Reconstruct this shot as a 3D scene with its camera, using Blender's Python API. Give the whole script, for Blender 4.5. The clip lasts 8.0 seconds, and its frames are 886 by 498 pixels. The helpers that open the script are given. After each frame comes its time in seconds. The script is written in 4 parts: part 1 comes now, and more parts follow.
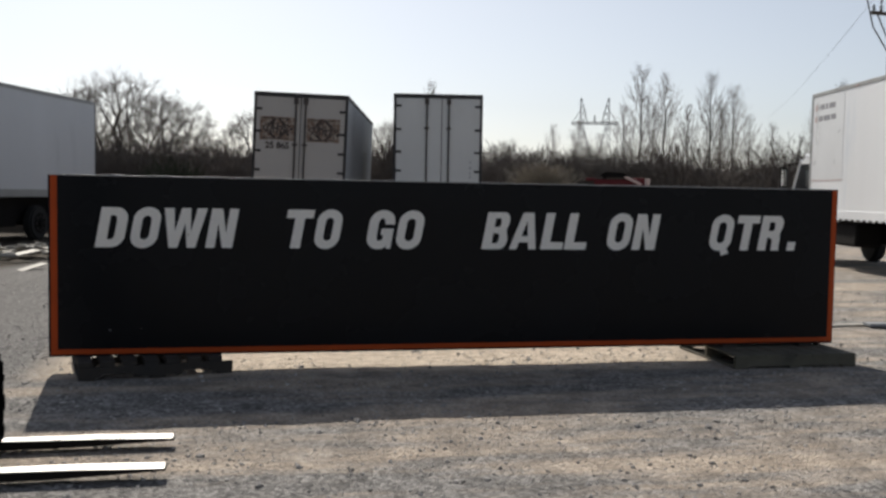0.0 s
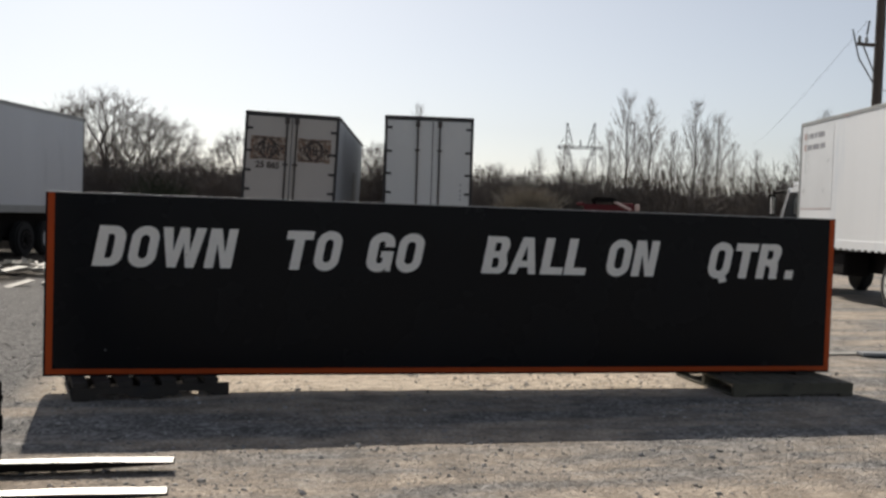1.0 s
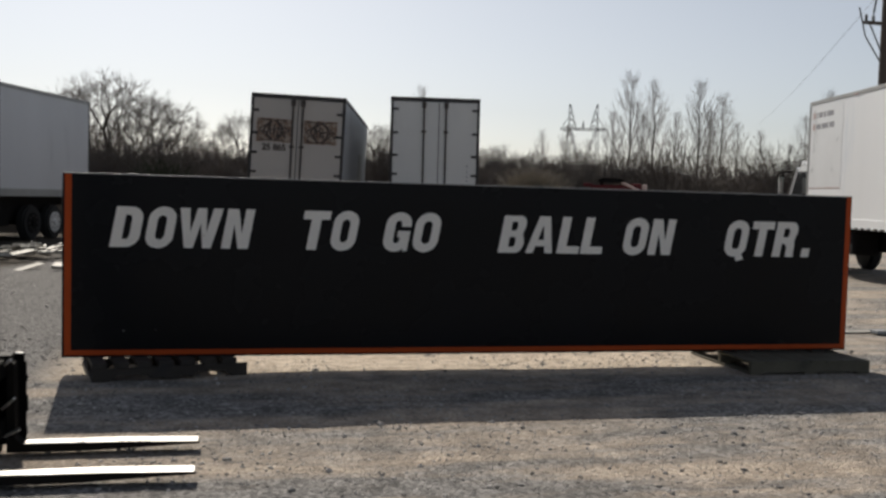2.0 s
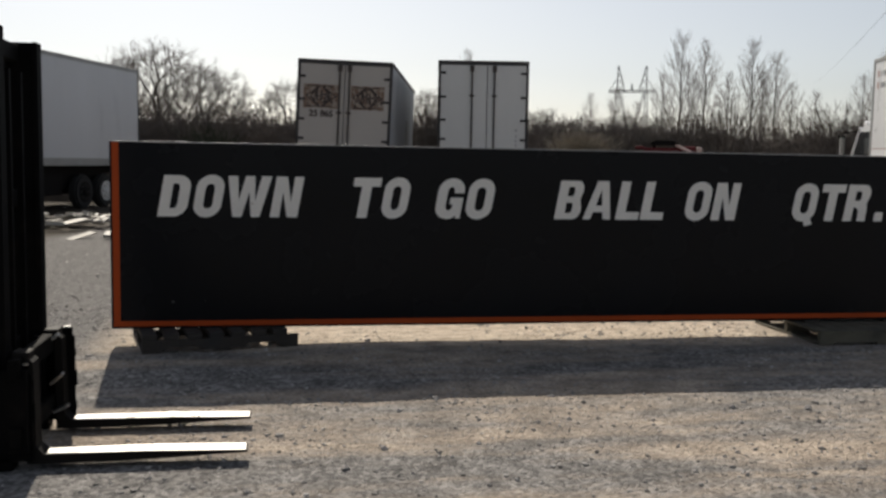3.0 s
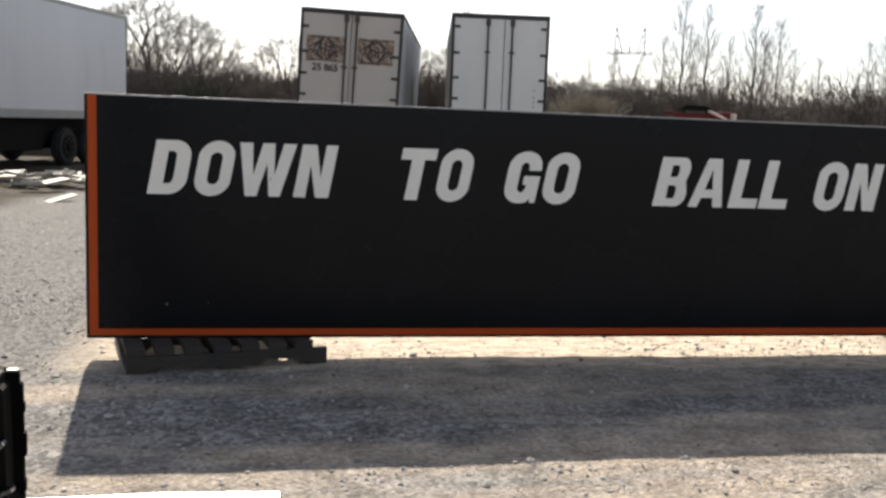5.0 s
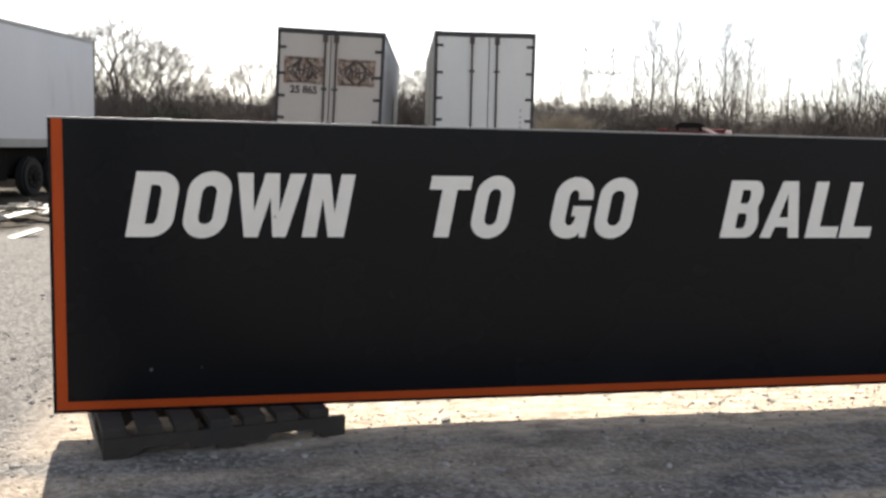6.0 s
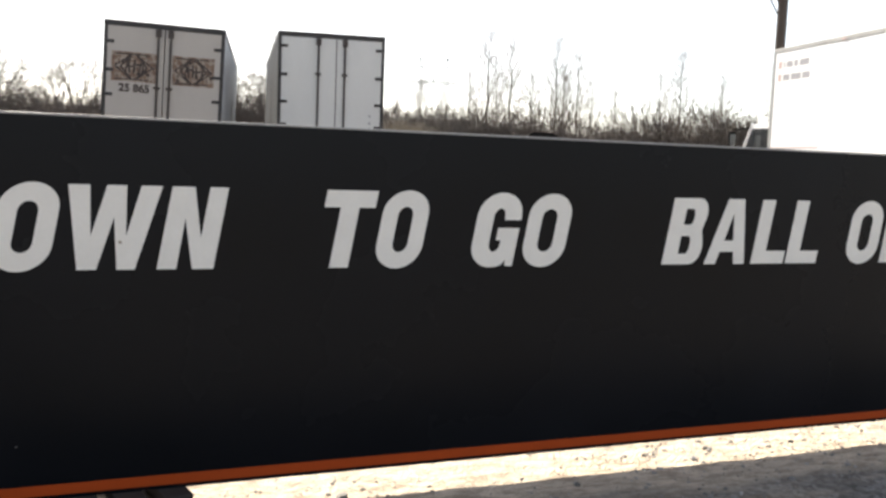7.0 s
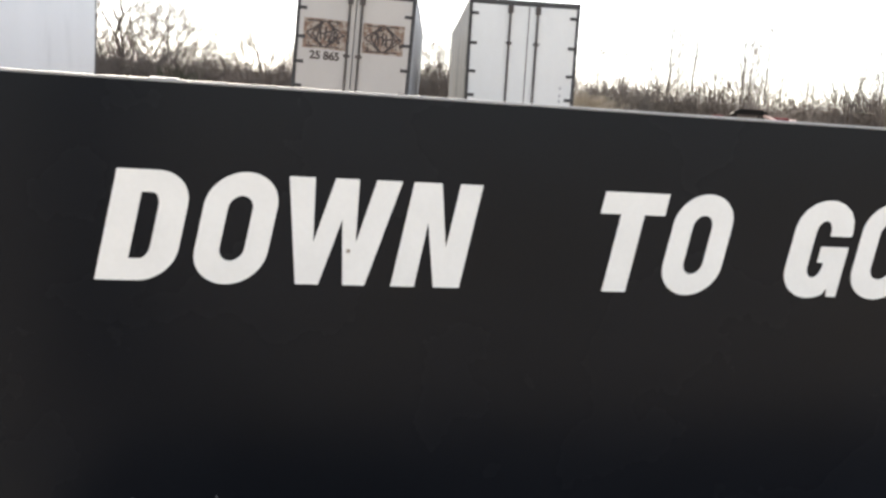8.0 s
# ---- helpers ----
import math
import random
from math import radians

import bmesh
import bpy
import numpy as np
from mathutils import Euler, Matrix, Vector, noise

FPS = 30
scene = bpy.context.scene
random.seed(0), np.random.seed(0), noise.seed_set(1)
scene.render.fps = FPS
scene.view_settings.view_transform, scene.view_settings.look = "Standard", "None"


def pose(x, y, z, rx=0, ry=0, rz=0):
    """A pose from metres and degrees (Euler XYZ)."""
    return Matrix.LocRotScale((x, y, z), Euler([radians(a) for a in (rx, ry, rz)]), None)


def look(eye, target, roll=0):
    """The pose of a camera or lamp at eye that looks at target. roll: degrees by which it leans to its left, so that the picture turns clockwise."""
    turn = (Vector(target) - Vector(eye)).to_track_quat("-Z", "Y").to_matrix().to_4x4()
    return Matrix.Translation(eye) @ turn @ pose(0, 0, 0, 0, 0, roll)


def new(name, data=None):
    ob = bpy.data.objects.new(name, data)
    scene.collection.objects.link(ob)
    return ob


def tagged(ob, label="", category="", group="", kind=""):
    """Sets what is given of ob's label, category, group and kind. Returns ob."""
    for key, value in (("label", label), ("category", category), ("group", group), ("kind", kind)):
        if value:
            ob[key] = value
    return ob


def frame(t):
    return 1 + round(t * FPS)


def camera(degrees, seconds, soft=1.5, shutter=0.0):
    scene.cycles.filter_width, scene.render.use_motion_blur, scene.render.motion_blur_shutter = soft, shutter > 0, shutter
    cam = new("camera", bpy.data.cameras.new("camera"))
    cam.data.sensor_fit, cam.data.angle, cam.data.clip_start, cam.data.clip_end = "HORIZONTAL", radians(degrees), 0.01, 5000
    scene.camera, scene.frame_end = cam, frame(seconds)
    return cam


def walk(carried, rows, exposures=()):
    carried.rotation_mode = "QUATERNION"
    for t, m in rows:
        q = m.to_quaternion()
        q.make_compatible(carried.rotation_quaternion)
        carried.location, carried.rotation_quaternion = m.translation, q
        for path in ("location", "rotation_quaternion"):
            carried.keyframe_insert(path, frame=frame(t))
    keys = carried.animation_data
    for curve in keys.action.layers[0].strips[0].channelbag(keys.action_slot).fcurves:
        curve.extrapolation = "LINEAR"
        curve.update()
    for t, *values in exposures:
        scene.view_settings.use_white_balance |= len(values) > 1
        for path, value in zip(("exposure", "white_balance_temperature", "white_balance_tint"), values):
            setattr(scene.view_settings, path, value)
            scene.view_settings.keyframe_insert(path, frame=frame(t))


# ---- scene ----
from mathutils.geometry import tessellate_polygon

cam = camera(50.5, 8.0, soft=2.8)
PATH = [
    (0, (-0.193, -0.945, 1.546), (0.223, 1.008, 1.428), 1.0),
    (0.5, (-0.213, -0.923, 1.561), (0.196, 1.032, 1.467), 2.2),
    (1, (-0.32, -0.878, 1.557), (0.128, 1.07, 1.486), 1.9),
    (2.5, (-0.444, -0.762, 1.517), (-0.024, 1.188, 1.374), 1.0),
    (3, (-0.44, -0.571, 1.525), (-0.094, 1.39, 1.341), 1.0),
    (3.5, (-0.414, -0.198, 1.521), (-0.042, 1.754, 1.293), 2.5),
    (4, (-0.527, 0.234, 1.492), (-0.09, 2.172, 1.26), 1.1),
    (4.5, (-0.6, 0.726, 1.533), (-0.169, 2.669, 1.338), -0.4),
    (5, (-0.665, 1.227, 1.564), (-0.296, 3.174, 1.295), 2.3),
    (5.2, (-0.71, 1.402, 1.514), (-0.336, 3.353, 1.287), 1.6),
    (6.3, (-0.866, 2.575, 1.565), (-0.372, 4.5, 1.344), 1.2),
    (6.5, (-0.882, 2.787, 1.563), (-0.268, 4.677, 1.337), 1.7),
    (7, (-0.875, 3.34, 1.543), (-0.114, 5.18, 1.348), 2.2),
    (7.2, (-0.82, 3.501, 1.562), (-0.318, 5.414, 1.27), 2.5),
    (7.5, (-0.897, 3.816, 1.558), (-0.502, 5.757, 1.28), 2.6),
    (8, (-0.976, 4.322, 1.586), (-0.552, 6.257, 1.312), 3.6),
]
EXPOSURES = [(0.0, 0.08, 6330, 10), (0.5, 0.16, 6450, 10), (1.0, 0.03, 6450, 10), (2.5, -0.1, 6550, 10), (3.5, 0.27, 6650, 10), (4.5, 0.72, 6600, 10), (5.2, 1.1, 6600, 10), (6.5, 1.42, 6700, 10), (7.0, 1.45, 6700, 10), (7.5, 1.5, 6700, 10), (8.0, 2.25, 6800, 10)]
walk(cam, [(t, look(eye, target, roll)) for t, eye, target, roll in PATH], EXPOSURES)

# ---- daylight: clear sky, sun ahead of the camera and above it ----
SUN_EL, SUN_AZ = 40.5, -6.3          # degrees above the horizon; degrees from +y towards +x
world = bpy.data.worlds.new("sky")
scene.world = world
world.use_nodes = True
wn = world.node_tree
sky = wn.nodes.new("ShaderNodeTexSky")
sky.sky_type = 'NISHITA'
sky.sun_disc = False
sky.sun_elevation = radians(SUN_EL)
sky.sun_rotation = radians(SUN_AZ)
sky.air_density, sky.dust_density, sky.ozone_density = 0.9, 1.2, 1.3
haze = wn.nodes.new("ShaderNodeHueSaturation")          # thin bright haze: a paler sky
haze.inputs["Saturation"].default_value = 0.50
wn.links.new(sky.outputs[0], haze.inputs["Color"])
wn.links.new(haze.outputs[0], wn.nodes["Background"].inputs[0])
wn.nodes["Background"].inputs[1].default_value = 0.091
sun = new("sun", bpy.data.lights.new("sun", 'SUN'))
sun.data.energy, sun.data.angle, sun.data.color = 5.0, radians(0.55), (1.0, 0.92, 0.80)
sdir = Vector((math.sin(radians(SUN_AZ)) * math.cos(radians(SUN_EL)), math.cos(radians(SUN_AZ)) * math.cos(radians(SUN_EL)), math.sin(radians(SUN_EL))))
sun.matrix_world = look(tuple(sdir * 60), (0, 0, 0))


# ---- materials ----
def surf(name, col, rough=0.6, metal=0.0, var=0.15, scale=2.0, fine=60.0, bump=0.15, depth=0.003, stain=None, stain_scale=0.8, stain_at=0.6, spec=0.5, streak=1.0, island=0.0):
    """Base colour with broad and fine variation, an optional stain colour and fine relief; scales in 1/m."""
    m = bpy.data.materials.new(name)
    m.use_nodes = True
    nt = m.node_tree
    N, L = nt.nodes, nt.links
    b = N["Principled BSDF"]
    b.inputs["Metallic"].default_value = metal
    b.inputs["Specular IOR Level"].default_value = spec
    tc = N.new("ShaderNodeTexCoord")
    mp = N.new("ShaderNodeMapping")
    mp.inputs["Scale"].default_value = (1, 1, 1.0 / streak)
    L.new(tc.outputs["Object"], mp.inputs[0])
    n1 = N.new("ShaderNodeTexNoise")
    n1.inputs["Scale"].default_value, n1.inputs["Detail"].default_value = scale, 6
    n2 = N.new("ShaderNodeTexNoise")
    n2.inputs["Scale"].default_value, n2.inputs["Detail"].default_value = fine, 4
    L.new(mp.outputs[0], n1.inputs[0])
    L.new(mp.outputs[0], n2.inputs[0])
    add = N.new("ShaderNodeMath")
    add.operation = 'MULTIPLY_ADD'
    L.new(n2.outputs[0], add.inputs[0])
    add.inputs[1].default_value = 0.45
    L.new(n1.outputs[0], add.inputs[2])
    mr = N.new("ShaderNodeMapRange")
    L.new(add.outputs[0], mr.inputs[0])
    mr.inputs[1].default_value, mr.inputs[2].default_value = 0.45, 1.0
    mr.inputs[3].default_value, mr.inputs[4].default_value = 1 - var, 1 + var
    sc = N.new("ShaderNodeVectorMath")
    sc.operation = 'SCALE'
    sc.inputs[0].default_value = col
    L.new(mr.outputs[0], sc.inputs["Scale"])
    last = sc.outputs[0]
    if stain:
        n3 = N.new("ShaderNodeTexNoise")
        n3.inputs["Scale"].default_value, n3.inputs["Detail"].default_value = stain_scale, 7
        n3.inputs["Roughness"].default_value = 0.62
        L.new(mp.outputs[0], n3.inputs[0])
        r3 = N.new("ShaderNodeMapRange")
        r3.interpolation_type = 'SMOOTHSTEP'
        r3.inputs[1].default_value, r3.inputs[2].default_value = stain_at - 0.08, stain_at + 0.1
        L.new(n3.outputs[0], r3.inputs[0])
        mx = N.new("ShaderNodeMix")
        mx.data_type = 'RGBA'
        L.new(r3.outputs[0], mx.inputs[0])
        L.new(last, mx.inputs[6])
        mx.inputs[7].default_value = (*stain, 1)
        last = mx.outputs[2]
    if island:
        ge = N.new("ShaderNodeNewGeometry")
        ri = N.new("ShaderNodeMapRange")
        ri.inputs[3].default_value, ri.inputs[4].default_value = 1 - island, 1 + island
        L.new(ge.outputs["Random Per Island"], ri.inputs[0])
        s2 = N.new("ShaderNodeVectorMath")
        s2.operation = 'SCALE'
        L.new(last, s2.inputs[0])
        L.new(ri.outputs[0], s2.inputs["Scale"])
        last = s2.outputs[0]
    L.new(last, b.inputs["Base Color"])
    rr_ = N.new("ShaderNodeMapRange")
    rr_.inputs[3].default_value, rr_.inputs[4].default_value = max(0.03, rough - 0.08), min(1, rough + 0.08)
    L.new(n1.outputs[0], rr_.inputs[0])
    L.new(rr_.outputs[0], b.inputs["Roughness"])
    if bump:
        bp = N.new("ShaderNodeBump")
        bp.inputs["Strength"].default_value, bp.inputs["Distance"].default_value = bump, depth
        L.new(n2.outputs[0], bp.inputs["Height"])
        L.new(bp.outputs[0], b.inputs["Normal"])
    return m


M_BLACK = surf("black_vinyl", (0.0042, 0.0052, 0.0075), 0.27, var=0.25, scale=1.2, bump=0.03, spec=0.13)
M_EDGE = surf("dark_edge", (0.02, 0.018, 0.016), 0.5)
M_ORANGE = surf("orange_vinyl", (0.38, 0.055, 0.006), 0.5, var=0.08, scale=3, spec=0.2)
M_LETTER = surf("white_vinyl", (0.75, 0.732, 0.69), 0.5, var=0.05, scale=6, bump=0.05)
M_ALU = surf("aluminium", (0.33, 0.33, 0.33), 0.6, metal=0.5, var=0.12, scale=4)
M_WOOD = surf("weathered_wood", (0.036, 0.030, 0.025), 0.85, var=0.35, scale=7, fine=80, bump=0.5, stain=(0.028, 0.026, 0.025), stain_scale=3)
M_GREENWOOD = surf("green_grey_wood", (0.10, 0.092, 0.068), 0.85, var=0.3, scale=6, fine=80, bump=0.5, stain=(0.06, 0.056, 0.044), stain_scale=3)
M_MAST = surf("black_machine_paint", (0.0025, 0.0025, 0.0025), 0.75, var=0.3, scale=8, stain=(0.008, 0.007, 0.006), stain_scale=5, spec=0.07)
M_STEEL = surf("polished_fork_steel", (0.72, 0.70, 0.68), 0.30, metal=1.0, var=0.1, scale=6, fine=40)
M_FORK = surf("dark_fork_steel", (0.010, 0.009, 0.008), 0.6, spec=0.1)
M_TRAILER = surf("trailer_white", (0.42, 0.39, 0.36), 0.55, var=0.07, scale=1.2, stain=(0.33, 0.30, 0.275), stain_scale=0.9, stain_at=0.62, streak=4)
M_TRAILER_LONG = surf("trailer_plain_side", (0.56, 0.57, 0.59), 0.5, var=0.05, scale=0.8, stain=(0.46, 0.47, 0.49), stain_scale=0.5, stain_at=0.6, streak=5)
M_TRAILER_B = surf("trailer_white_clean", (0.60, 0.60, 0.585), 0.45, var=0.07, scale=1.2, stain=(0.45, 0.465, 0.48), stain_scale=0.55, stain_at=0.58, streak=4)
M_SIDE = surf("trailer_side_grey", (0.37, 0.385, 0.41), 0.5, var=0.1, scale=1.0, stain=(0.28, 0.295, 0.32), stain_scale=0.7, streak=3)
M_SIDE_DULL = surf("trailer_side_dull", (0.085, 0.092, 0.105), 0.9, var=0.15, scale=1.0, stain=(0.06, 0.066, 0.076), stain_scale=0.7, streak=3, spec=0.06)
M_TRUCKBOX = surf("truck_box_white", (0.80, 0.81, 0.82), 0.4, var=0.04, scale=1.0, stain=(0.68, 0.71, 0.75), stain_scale=1.2, stain_at=0.62, streak=6)
M_RAIL = surf("dark_rail", (0.03, 0.028, 0.028), 0.6)
M_GREYRAIL = surf("grey_rail", (0.30, 0.30, 0.29), 0.5)
M_TYRE = surf("rubber", (0.010, 0.010, 0.010), 0.85, var=0.25)
M_RIM = surf("wheel_white", (0.62, 0.62, 0.61), 0.45, var=0.12, scale=6)
M_CHASSIS = surf("chassis_black", (0.010, 0.009, 0.009), 0.8, var=0.3, spec=0.1)
M_BAR = surf("rusty_bar", (0.055, 0.045, 0.04), 0.65, var=0.3, scale=8)
M_DECAL = surf("worn_decal", (0.17, 0.105, 0.072), 0.6, var=0.35, scale=7, fine=30, stain=(0.33, 0.28, 0.235), stain_scale=6, stain_at=0.52)
M_DECALTAN = surf("decal_tan", (0.30, 0.25, 0.20), 0.6, var=0.2, scale=9)
M_DECALDARK = surf("decal_dark", (0.038, 0.026, 0.022), 0.6, var=0.3, scale=9)
M_GREYSCUFF = surf("grey_scuff", (0.09, 0.09, 0.09), 0.7)
M_PRINT = surf("grey_print", (0.28, 0.28, 0.30), 0.6)
M_REDPRINT = surf("red_print", (0.45, 0.33, 0.31), 0.6)
M_REDCAR = surf("faded_red_paint", (0.10, 0.020, 0.024), 0.75, var=0.2, scale=4, spec=0.15)
M_PALE = surf("pale_trim", (0.55, 0.42, 0.38), 0.5)
M_GLASS = surf("dark_window", (0.02, 0.022, 0.025), 0.1, bump=0)
M_MIRROR = surf("mirror_glass", (0.85, 0.86, 0.87), 0.06, metal=1.0, var=0.02, bump=0)
M_CAB = surf("cab_white", (0.72, 0.73, 0.74), 0.3, var=0.05)
M_POLE = surf("creosote_pole", (0.075, 0.06, 0.05), 0.85, var=0.3, scale=4, streak=8, bump=0.4)
M_WIRE = surf("wire", (0.05, 0.05, 0.05), 0.6, bump=0)
M_TOWER = surf("galvanised_lattice", (0.11, 0.11, 0.115), 0.6, bump=0)
M_BARK = surf("bark", (0.085, 0.072, 0.062), 0.9, var=0.25, scale=1.0, bump=0)
M_TWIG = surf("twigs", (0.25, 0.222, 0.20), 0.9, var=0.2, scale=0.6, bump=0)
M_BRUSH = surf("brush", (0.125, 0.104, 0.090), 0.95, var=0.3, scale=0.25, fine=2, bump=0, stain=(0.085, 0.074, 0.064), stain_scale=0.12, stain_at=0.55)
M_GREENBRUSH = surf("evergreen", (0.035, 0.04, 0.022), 0.95, var=0.2, scale=0.6, bump=0)
M_PALEBRUSH = surf("pale_brush", (0.27, 0.235, 0.185), 0.95, var=0.2, scale=0.6, bump=0)
M_SHADE_BANK = surf("shade_bank_brown", (0.06, 0.048, 0.036), 0.95, var=0.35, scale=1.5, fine=12, bump=0.8, depth=0.05)
M_SCRAP = surf("pale_scrap", (0.34, 0.32, 0.28), 0.6, var=0.2, scale=3, stain=(0.35, 0.30, 0.25), stain_scale=2.5)
M_SCRAPGREY = surf("grey_scrap", (0.22, 0.23, 0.24), 0.6, var=0.2)
M_STONE = surf("gravel", (0.29, 0.276, 0.262), 0.9, var=0.2, scale=14, fine=120, bump=0.4, island=0.55)


# ---- building helpers ----
def part(name, bm, material, parent=None, label=""):
    """Links a bmesh as one mesh object, under a thing or a part."""
    me = bpy.data.meshes.new(name)
    bm.to_mesh(me)
    bm.free()
    me.materials.append(material)
    ob = new(name, me)
    if parent:
        ob.parent = parent
    if label:
        ob["label"] = label
    return ob


def thing(name, m, label, category, group="", kind=""):
    ob = new(name)
    ob.empty_display_size = 0.2
    ob.matrix_world = m
    return tagged(ob, label, category, group, kind)


def box(x0, x1, y0, y1, z0, z1, bevel=0.0, bm=None):
    bm = bm or bmesh.new()
    m = Matrix.LocRotScale(((x0 + x1) / 2, (y0 + y1) / 2, (z0 + z1) / 2), None, (x1 - x0, y1 - y0, z1 - z0))
    g = bmesh.ops.create_cube(bm, size=1, matrix=m)
    if bevel:
        es = list({e for v in g["verts"] for e in v.link_edges})
        bmesh.ops.bevel(bm, geom=es, offset=bevel, segments=2, affect='EDGES', profile=0.5)
    return bm


def tube(p, q, r0, r1=None, n=10, bm=None):
    bm = bm or bmesh.new()
    p, q = Vector(p), Vector(q)
    d = q - p
    m = Matrix.Translation((p + q) / 2) @ d.to_track_quat('Z', 'Y').to_matrix().to_4x4()
    bmesh.ops.create_cone(bm, cap_ends=True, segments=n, radius1=r0, radius2=r0 if r1 is None else r1, depth=d.length, matrix=m)
    return bm


def prism(pts, y0, y1, bm=None):
    """A solid from an outline in x and z, between y0 and y1."""
    bm = bm or bmesh.new()
    a = [bm.verts.new((x, y0, z)) for x, z in pts]
    b = [bm.verts.new((x, y1, z)) for x, z in pts]
    bm.faces.new(a)
    bm.faces.new(b[::-1])
    n = len(pts)
    for i in range(n):
        bm.faces.new((a[i], b[i], b[(i + 1) % n], a[(i + 1) % n]))
    bmesh.ops.recalc_face_normals(bm, faces=bm.faces[:])
    return bm


def side_prism(pts, x0, x1, bm=None):
    """A solid from an outline in y and z, between x0 and x1."""
    bm = prism(pts, x0, x1, bm)
    for v in bm.verts:
        v.co = Vector((v.co.y, v.co.x, v.co.z))
    bmesh.ops.recalc_face_normals(bm, faces=bm.faces[:])
    return bm


# ---- ground ----
def steps(dense, dense_step, far):
    a, b = dense
    mid = list(np.arange(a, b + 1e-6, dense_step))
    out, s = [], dense_step
    v = b
    while v < far:
        s *= 1.35
        v += s
        out.append(v)
    low, s = [], dense_step
    v = a
    while v > -far:
        s *= 1.35
        v -= s
        low.append(v)
    return low[::-1] + mid + out


def ground_z(x, y):
    near = max(0.0, 1 - max(abs(x - 1) / 14, abs(y - 5) / 14))
    return near * (0.018 * noise.noise((x * 0.9, y * 0.9, 3)) + 0.008 * noise.noise((x * 4, y * 4, 7)))


gx, gy = steps((-7, 9), 0.14, 3500), steps((-1.5, 11), 0.14, 3500)
verts = [(x, y, ground_z(x, y)) for y in gy for x in gx]
nx = len(gx)
faces = [(j * nx + i, j * nx + i + 1, (j + 1) * nx + i + 1, (j + 1) * nx + i) for j in range(len(gy) - 1) for i in range(nx - 1)]
me = bpy.data.meshes.new("ground")
me.from_pydata(verts, [], faces)
for p in me.polygons:
    p.use_smooth = True
ground = tagged(new("ground", me), "grey gravel yard with tan dirt patches", "ground", kind="structure")


def ground_material():
    m = bpy.data.materials.new("gravel_yard")
    m.use_nodes = True
    nt = m.node_tree
    N, L = nt.nodes, nt.links
    b = N["Principled BSDF"]
    b.inputs["Roughness"].default_value = 0.95
    b.inputs["Specular IOR Level"].default_value = 0.2
    tc = N.new("ShaderNodeTexCoord")

    def nz(scale, detail=6, rough=0.6, stretch=(1, 1, 1)):
        mp = N.new("ShaderNodeMapping")
        mp.inputs["Scale"].default_value = stretch
        L.new(tc.outputs["Object"], mp.inputs[0])
        n = N.new("ShaderNodeTexNoise")
        n.inputs["Scale"].default_value, n.inputs["Detail"].default_value, n.inputs["Roughness"].default_value = scale, detail, rough
        L.new(mp.outputs[0], n.inputs[0])
        return n.outputs[0]

    def span(v, a, b_, c=0.0, d=1.0):
        r = N.new("ShaderNodeMapRange")
        r.interpolation_type = 'SMOOTHSTEP'
        L.new(v, r.inputs[0])
        for i, k in enumerate((a, b_, c, d)):
            r.inputs[i + 1].default_value = k
        return r.outputs[0]

    def mix(f, a, b_):
        x = N.new("ShaderNodeMix")
        x.data_type = 'RGBA'
        L.new(f, x.inputs[0])
        for i, k in ((6, a), (7, b_)):
            if isinstance(k, tuple):
                x.inputs[i].default_value = (*k, 1)
            else:
                L.new(k, x.inputs[i])
        return x.outputs[2]
    vor = N.new("ShaderNodeTexVoronoi")
    vor.inputs["Scale"].default_value = 38
    L.new(tc.outputs["Object"], vor.inputs[0])
    grey = mix(span(vor.outputs["Color"], 0.2, 0.85), (0.135, 0.130, 0.126), (0.325, 0.312, 0.298))
    tan = mix(span(nz(30, 5), 0.35, 0.68), (0.31, 0.258, 0.208), (0.54, 0.455, 0.37))
    patches = span(nz(0.75, 7, 0.70, (0.34, 1.9, 1)), 0.42, 0.62)
    col = mix(patches, grey, tan)
    blotch = span(nz(3.1, 7, 0.68), 0.3, 0.72, 0.66, 1.22)
    sc = N.new("ShaderNodeVectorMath")
    sc.operation = 'SCALE'
    L.new(col, sc.inputs[0])
    L.new(blotch, sc.inputs["Scale"])
    # rough brown earth past the yard's edge
    sep = N.new("ShaderNodeSeparateXYZ")
    L.new(tc.outputs["Object"], sep.inputs[0])
    wob = N.new("ShaderNodeMath")
    wob.operation = 'MULTIPLY_ADD'
    L.new(nz(0.2), wob.inputs[0])
    wob.inputs[1].default_value = 14
    L.new(sep.outputs[1], wob.inputs[2])
    earth = mix(span(nz(1.3), 0.35, 0.7), (0.028, 0.022, 0.016), (0.065, 0.052, 0.038))
    # zone pulled nearer in the west; painted dark for shade under the long trailer
    westward = N.new("ShaderNodeMath")
    westward.operation = 'MULTIPLY_ADD'
    L.new(sep.outputs[0], westward.inputs[0])
    westward.inputs[1].default_value, westward.inputs[2].default_value = -6.0, -8.0
    clip = N.new("ShaderNodeMath")
    clip.operation = 'MAXIMUM'
    L.new(westward.outputs[0], clip.inputs[0])
    clip.inputs[1].default_value = 0
    edge = N.new("ShaderNodeMath")
    L.new(wob.outputs[0], edge.inputs[0])
    L.new(clip.outputs[0], edge.inputs[1])
    away_y = N.new("ShaderNodeMath")
    away_y.operation = 'MULTIPLY_ADD'
    L.new(nz(1.1, 5), away_y.inputs[0])
    away_y.inputs[1].default_value = 2.2
    L.new(sep.outputs[1], away_y.inputs[2])
    # grey gravel colour scaled darker past the panel's west end
    dark_y = span(away_y.outputs[0], 7.2, 8.6)
